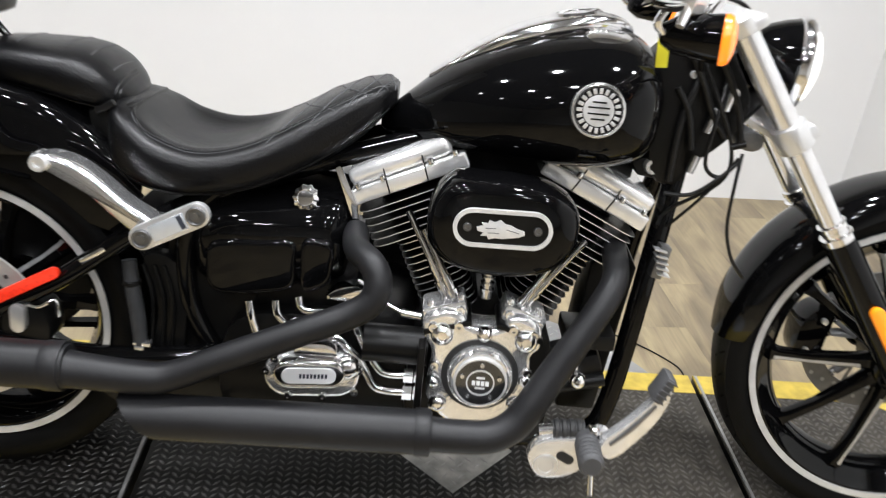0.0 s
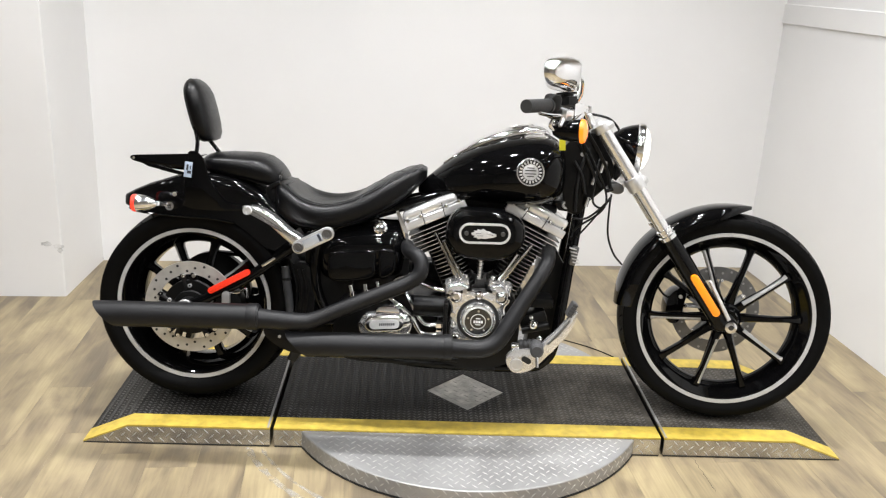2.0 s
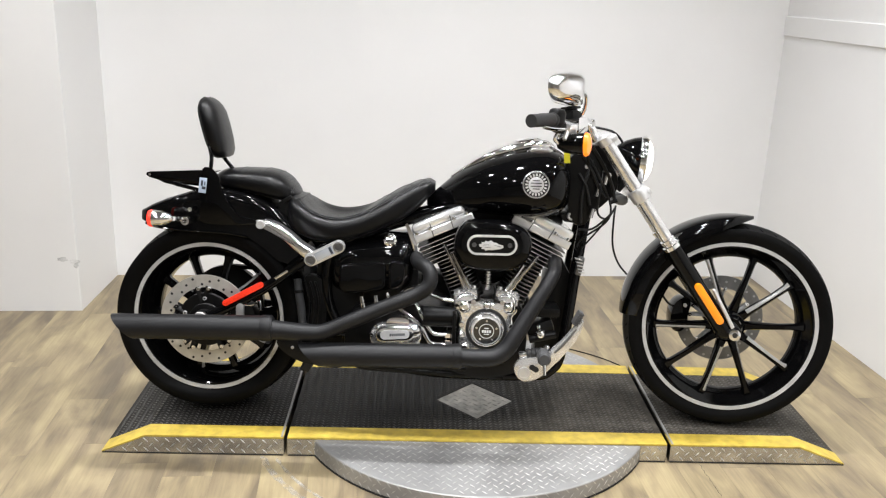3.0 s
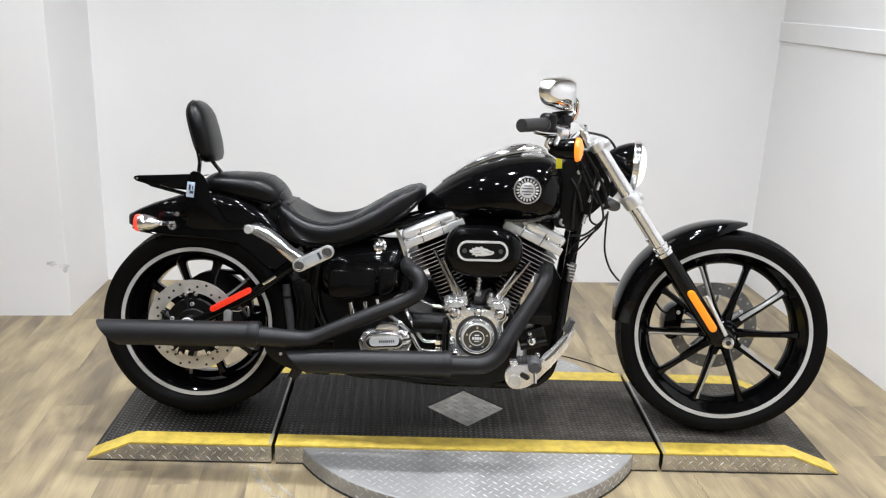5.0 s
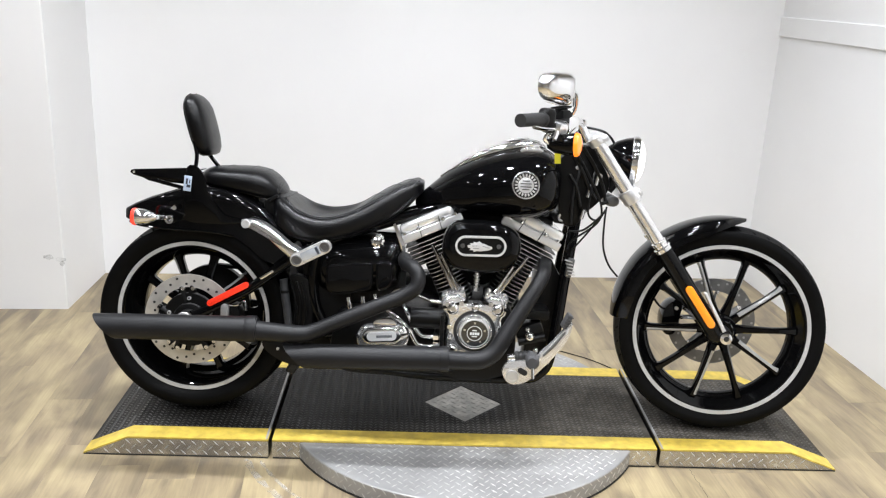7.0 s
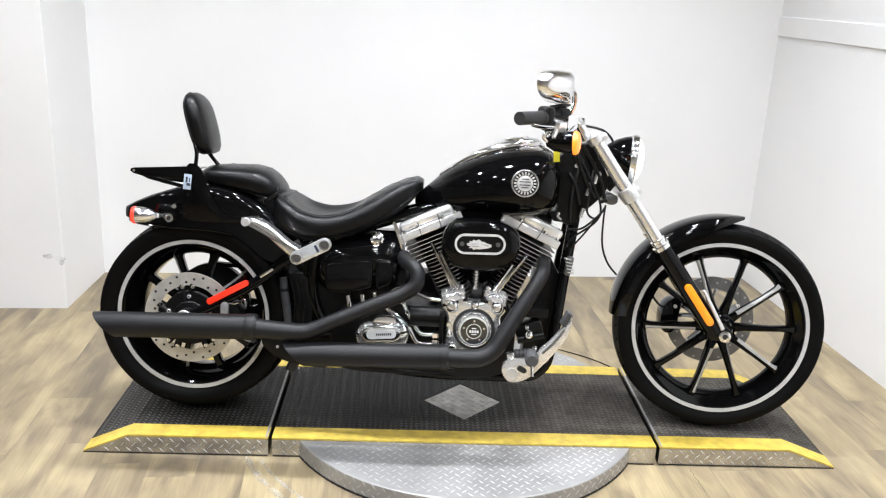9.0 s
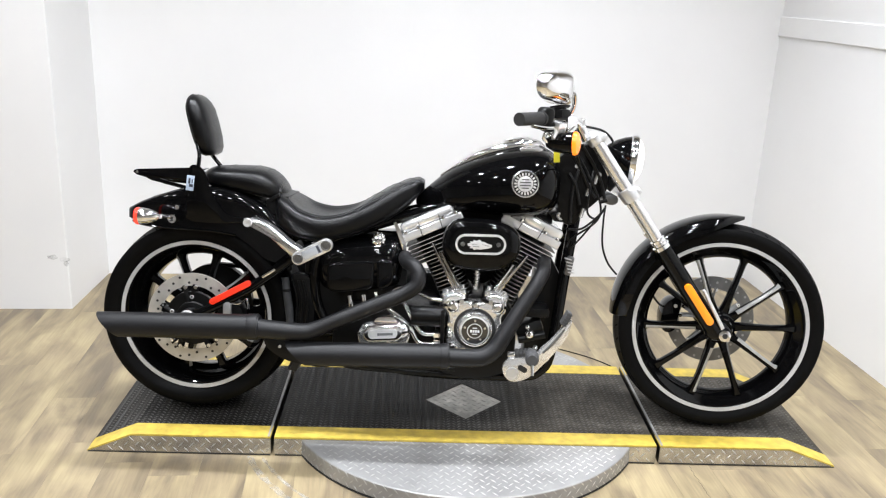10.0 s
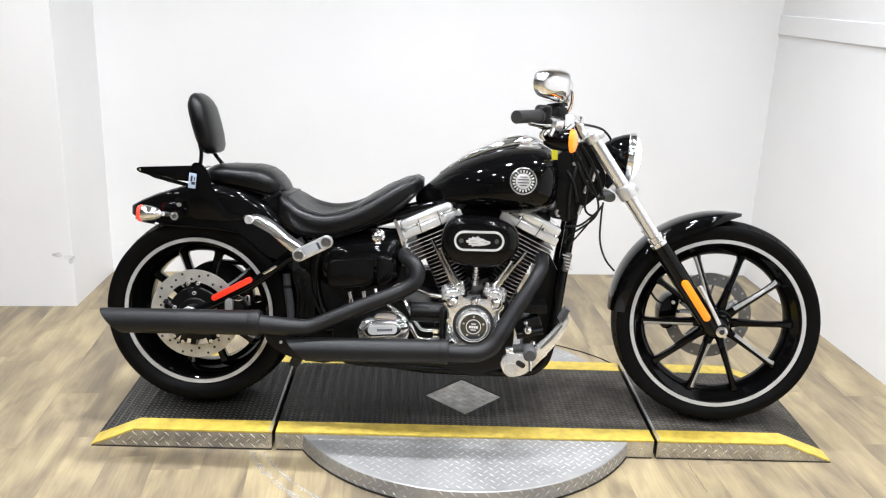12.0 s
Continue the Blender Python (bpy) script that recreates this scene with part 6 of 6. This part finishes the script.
    if ey.x < 0:
        ey = -ey
    c = Vector((0.248 + bend(s, 0.40), s * 0.40, 1.094))
    rings = []
    for k, d in ((0.02, 0.026), (0.25, 0.0248), (0.45, 0.0215), (0.65, 0.0165), (0.82, 0.0105), (0.94, 0.003), (1.0, -0.006), (0.985, -0.013), (0.93, -0.014)):
        rings.append([c + ex * (a * k * 1.3) + ez * (b * k * 1.12) + ey * d * 1.3 for a, b in outline])
    part("mirror", loft(bm, rings), CHROME, handlebar, "chrome rear-view mirror shell")
    # bar-mounted turn signal
    bm = B()
    t0 = Vector((0.312 + bend(s, 0.335), s * 0.335, 0.943))
    lathe(bm, [(0.0, -0.085), (0.014, -0.080), (0.026, -0.06), (0.032, -0.02), (0.034, 0.0)], t0, (1, 0.34 * s, 0.02), 24)
    ts = part("front_turn_signal", bm, PAINT, handlebar, "black bullet turn signal with amber lens")
    bm = B()
    lathe(bm, [(0.0345, 0.0), (0.0345, 0.006), (0.031, 0.012), (0.018, 0.017), (0, 0.019)], t0, (1, 0.34 * s, 0.02), 24)
    part("amber_lens", bm, AMBERLIT, ts, "amber lens")
    bm = B()
    rod(bm, t0 + Vector((-0.03, 0, 0.015)), (0.320 + bend(s, 0.27), s * 0.27, 0.99), 0.008)
    part("stalk", bm, CHROME, ts)
# cables
for pts, r in (([(0.33, -0.16, 0.985), (0.36, -0.05, 0.987), (0.395, 0.05, 0.987), (0.452, 0.05, 0.977), (0.482, 0.05, 0.955), (0.500, 0.05, 0.925)], 0.0042),
               ([(0.36, -0.08, 0.90), (0.40, -0.10, 0.83), (0.44, -0.10, 0.745), (0.43, -0.10, 0.69), (0.36, -0.08, 0.63), (0.345, -0.08, 0.60)], 0.0035),
               ([(0.455, -0.11, 0.745), (0.45, -0.12, 0.70), (0.452, -0.12, 0.62), (0.475, -0.11, 0.56), (0.51, -0.09, 0.52)], 0.0032),
               ([(0.40, -0.04, 0.93), (0.37, -0.08, 0.86), (0.35, -0.085, 0.78), (0.35, -0.08, 0.68)], 0.006),
               ([(0.42, -0.07, 0.88), (0.405, -0.10, 0.80), (0.40, -0.10, 0.72), (0.43, -0.10, 0.70), (0.455, -0.10, 0.735)], 0.0035),
               ([(0.345, -0.085, 0.66), (0.385, -0.10, 0.665), (0.425, -0.11, 0.70), (0.455, -0.11, 0.735)], 0.0035),
               ([(0.36, -0.085, 0.60), (0.40, -0.10, 0.655), (0.44, -0.11, 0.715)], 0.003),
               ([(0.31, -0.25, 0.97), (0.34, -0.15, 0.92), (0.37, -0.08, 0.86), (0.385, -0.07, 0.79)], 0.005)):
    bm = B()
    tube(bm, pts, r, 8)
    part("cable", bm, CABLE, bike, "black control cable")
bm = B()
box(bm, (0.40, -0.045, 0.84), (0.05, 0.05, 0.09), 0.01, (0, 30, 0))
box(bm, (0.372, -0.055, 0.745), (0.03, 0.04, 0.06), 0.008)
part("wiring_cover", bm, SATIN, bike)
bm = B()
prism(bm, smooth_outline([(0.300, 0.885), (0.300, 0.80), (0.318, 0.69), (0.362, 0.672), (0.392, 0.712), (0.432, 0.750), (0.462, 0.79), (0.462, 0.835), (0.432, 0.885), (0.40, 0.93), (0.36, 0.92)], 3), -0.075, 0.03, 0.008)
neck = part("neck_cover", bm, CASE, bike, "black neck cover behind the fork")
bolts(neck, SATINCHROME, [((0.36, -0.075, 0.862), 0.007, (0, -1, 0), 0.006), ((0.432, -0.075, 0.838), 0.009, (0, -1, 0), 0.008), ((0.405, -0.075, 0.805), 0.006, (0, -1, 0), 0.005)])
for pts in ([(0.345, -0.085, 0.90), (0.375, -0.09, 0.85), (0.40, -0.09, 0.80), (0.425, -0.095, 0.765)], [(0.37, -0.09, 0.93), (0.41, -0.095, 0.87), (0.44, -0.095, 0.81), (0.452, -0.10, 0.76)], [(0.335, -0.085, 0.84), (0.36, -0.09, 0.80), (0.375, -0.09, 0.74)]):
    bm = B()
    tube(bm, pts, 0.0055, 8)
    part("wiring_loom", bm, CABLE, bike, "black wiring loom")
for c in ((0.395, -0.085, 0.77), (0.418, -0.09, 0.81), (0.38, -0.085, 0.70)):
    bm = B()
    rod(bm, c, (c[0] + 0.008, c[1], c[2] + 0.03), 0.008, 12)
    part("ferrule", bm, CHROME, bike)
bm = B()
box(bm, (0.287, -0.135, 0.900), (0.019, 0.0015, 0.05), 0.0005, (0, -4, 0))
part("hanging_tag", bm, TAG, bike, "yellow hanging key tag")
bm = B()
box(bm, (0.352, -0.11, 0.545), (0.02, 0.03, 0.06), 0.004, (0, 10, 0))
regulator = part("regulator", bm, DARKMETAL, bike, "finned regulator")
for k in range(5):
    bm = B()
    box(bm, (0.352 + 0.003 * (2 - k), -0.122, 0.525 + 0.011 * k), (0.022, 0.022, 0.003), 0.001, (0, 10, 0))
    part("fin", bm, SILVER, regulator)

# forward controls
bm = B()
prism(bm, smooth_outline([(0.145, 0.240), (0.150, 0.263), (0.169, 0.279), (0.208, 0.286), (0.238, 0.293), (0.262, 0.305), (0.288, 0.286), (0.270, 0.264), (0.2345, 0.226), (0.201, 0.208), (0.165, 0.209)], 4), -0.290, -0.264, 0.006)
control = part("peg_bracket", bm, PEGMETAL, bike, "silver forward control bracket")
bm = B()
prism(bm, smooth_outline([(0.245, 0.320), (0.279, 0.357), (0.307, 0.392), (0.319, 0.408), (0.329, 0.419), (0.339, 0.421), (0.337, 0.396), (0.323, 0.361), (0.298, 0.325), (0.275, 0.299), (0.256, 0.293)], 4), -0.352, -0.330, 0.005)
pedal = part("brake_pedal", bm, PEGMETAL, bike, "silver brake pedal")
bm = B()
tube(bm, [(0.259, -0.3525, 0.320), (0.289, -0.3525, 0.354), (0.319, -0.3525, 0.395)], [0.0030, 0.0045, 0.0025], 8)
part("channel", bm, DARKMETAL, pedal, "dark hollow along the pedal")
bm = B()
box(bm, (0.321, -0.352, 0.430), (0.0165, 0.042, 0.045), 0.005, (0, 26, 0))
for k in range(5):
    box(bm, (0.3132 + 0.0040 * k, -0.3735, 0.4140 + 0.0080 * k), (0.0175, 0.004, 0.003), 0.001, (0, 26, 0))
part("pedal_pad", bm, PEGRUBBER, pedal, "dark grey rubber pedal pad")
bm = B()
ribs = [(0.0, 0.0), (0.0165, 0.0), (0.0175, 0.015)]
for k in range(6):
    ribs += [(r, h + 0.019 + 0.011 * k) for r, h in ((0.0175, 0), (0.0200, 0.002), (0.0200, 0.007), (0.0175, 0.009))]
lathe(bm, ribs + [(0.0150, 0.088), (0.0, 0.088)], (0.228, -0.318, 0.307), (-0.05, -1, 0.05), 20)
peg = part("foot_peg", bm, PEGRUBBER, bike, "dark grey rubber foot peg")
bm = B()
rod(bm, (0.2245, -0.400, 0.300), (0.2265, -0.410, 0.266), 0.0046, 10)
part("feeler", bm, CHROME, peg, "chrome feeler pin")
bm = B()
rod(bm, (0.245, -0.275, 0.296), (0.245, -0.345, 0.312), 0.0095, 14)
ball(bm, (0.236, -0.335, 0.330), 0.0085)
part("pedal_pivot", bm, CHROME, pedal, "chrome pedal pivot")
bm = B()
ribs = [(0.0, 0.0), (0.0155, 0.0)]
for k in range(4):
    ribs += [(r, h + 0.002 + 0.0125 * k) for r, h in ((0.0155, 0), (0.0175, 0.002), (0.0175, 0.008), (0.0155, 0.010))]
lathe(bm, ribs + [(0.0155, 0.053), (0.0, 0.053)], (0.182, -0.270, 0.289), (1, 0, 0.1), 20)
part("rubber_mount", bm, GRIP, control, "ribbed black rubber mount")
bm = B()
rod(bm, (0.160, -0.268, 0.284), (0.183, -0.268, 0.288), 0.0125, 16)
part("mount_end", bm, CHROME, control)
bm = B()
lathe(bm, [(0.021, 0), (0.020, 0.003), (0.0135, 0.004), (0.0125, 0.0025), (0.0, 0.0025)], (0.176, -0.2895, 0.2315), (0, -1, 0), 28)
part("pivot", bm, SILVER, control)
bm = B()
prism(bm, stadium((0.200, 0.2525), (0.213, 0.2455), 0.0085), -0.2912, -0.2895)
part("slot", bm, SEAM, control, "dark slot")
bm = B()
rod(bm, (0.234, -0.10, 0.325), (0.234, -0.160, 0.325), 0.015, 16)
ball(bm, (0.234, -0.163, 0.3255), 0.0145)
ball(bm, (0.227, -0.150, 0.346), 0.008)
part("brake_switch", bm, CHROME, bike, "chrome brake switch end")
bm = B()
box(bm, (0.235, -0.09, 0.335), (0.09, 0.10, 0.045), 0.014, (0, -20, 0))
rod(bm, (0.20, -0.140, 0.300), (0.285, -0.140, 0.322), 0.013, 16)
box(bm, (0.25, -0.09, 0.39), (0.09, 0.10, 0.03), 0.006)
part("master_cylinder", bm, SATIN, bike, "black brake master cylinder")
# front caliper on the far side
bm = B()
prism(bm, smooth_outline([(0.70, 0.33), (0.705, 0.39), (0.735, 0.42), (0.765, 0.41), (0.76, 0.36), (0.75, 0.31), (0.72, 0.30)]), 0.045, 0.115, 0.008)
front_caliper = part("front_caliper", bm, PAINT, bike, "black front brake caliper")
bolts(front_caliper, SATINCHROME, [((0.722, 0.045, 0.33), 0.007, (0, -1, 0), 0.006), ((0.745, 0.045, 0.395), 0.007, (0, -1, 0), 0.006)])
bm = B()
tube(bm, [(0.712, 0.06, 0.385), (0.688, 0.06, 0.40), (0.664, 0.06, 0.436), (0.66, 0.06, 0.48)], 0.004, 8)
part("brake_pipe", bm, CABLE, front_caliper)

# ---- ceiling lamps ----
for lx, ly, watts in LAMPS:
    root = tagged(new("ceiling_light"), "round white recessed ceiling light, lit", "lamp", "ceiling lights")
    root.location = (lx, ly, CEILING)
    bm = B()
    lathe(bm, [(0.075, 0.0), (0.098, 0.0), (0.098, -0.008), (0.085, -0.014), (0.075, -0.014)], (0, 0, 0), (0, 0, 1), 32, closed=True)
    part("housing", bm, HOUSING, root)
    bm = B()
    lathe(bm, [(0.075, -0.004), (0.0, -0.004)], (0, 0, 0), (0, 0, 1), 32)
    part("diffuser", bm, GLOW, root, "glowing diffuser")

# ---- floor planks ----
PW, PL, ROOM = 0.148, 1.22, radians(4.2)
bm = B()
box(bm, (0, 0, -0.002), (PW - 0.0002, PL - 0.0002, 0.004), 0.0002, seg=1)
finish(bm)
me = bpy.data.meshes.new("plank")
bm.to_mesh(me)
bm.free()
me.materials.append(PLANK)
rnd = random.Random(4)
c, s = math.cos(ROOM), math.sin(ROOM)
for i in range(-19, 17):
    off = rnd.random() * PL
    for j in range(-3, 3):
        a, b = i * PW, j * PL + off + 0.2
        x, y = a * c - b * s, a * s + b * c
        if not (-3.3 < x < 2.6 and -2.6 < y < 2.3):
            continue
        ob = new("plank", me)
        ob.parent = floor
        ob.matrix_local = pose(x, y, 0, 0, 0, math.degrees(ROOM))

# ---- marks on the floor ----
def floor_mark(name, line, width, mat, seed, label):
    """A worn streak of uneven width, a film on the planks."""
    r = random.Random(seed)
    pts = [Vector((*p, 0)) for p in line]
    bm = B()
    rings = []
    for k, p in enumerate(pts):
        d = (pts[min(k + 1, len(pts) - 1)] - pts[max(k - 1, 0)]).normalized()
        q = Vector((-d.y, d.x, 0)) * width * 0.5 * r.uniform(0.6, 1.25) * (0.25 if k in (0, len(pts) - 1) else 1)
        rings.append([p - q + ZA * 0.0002, p + q + ZA * 0.0002, p + q + ZA * 0.0004, p - q + ZA * 0.0004])
    loft(bm, rings)
    part(name, bm, mat, floor, label)


def arc(cx, cy, r, a0, a1, n=18):
    return [(cx + r * math.cos(radians(a0 + (a1 - a0) * k / n)), cy + r * math.sin(radians(a0 + (a1 - a0) * k / n))) for k in range(n + 1)]


floor_mark("tyre_scuff", arc(*DISC, 0.765, 204, 232), 0.022, WORNFILM, 1, "pale grey curved scuff")
floor_mark("tyre_scuff", arc(*DISC, 0.725, 206, 236), 0.012, WORNFILM, 2, "pale grey curved scuff")
rnd = random.Random(8)
floor_mark("crack", [(0.766 + 0.012 * k / 14 + rnd.uniform(-0.003, 0.003), -0.222 - 0.19 * k / 14) for k in range(15)], 0.0012, SEAM, 3, "thin dark crack")
bm = B()
tube(bm, [(0.44, 0.715, 0.0025), (0.52, 0.665, 0.0025), (0.59, 0.615, 0.0025), (0.65, 0.555, 0.0025), (0.682, 0.505, 0.0025), (0.680, 0.45, 0.0025), (0.664, 0.396, 0.0025)], 0.0022, 8, 6)
tagged(part("cable", bm, CABLE), "thin black cable lying on the wooden floor", "cable")
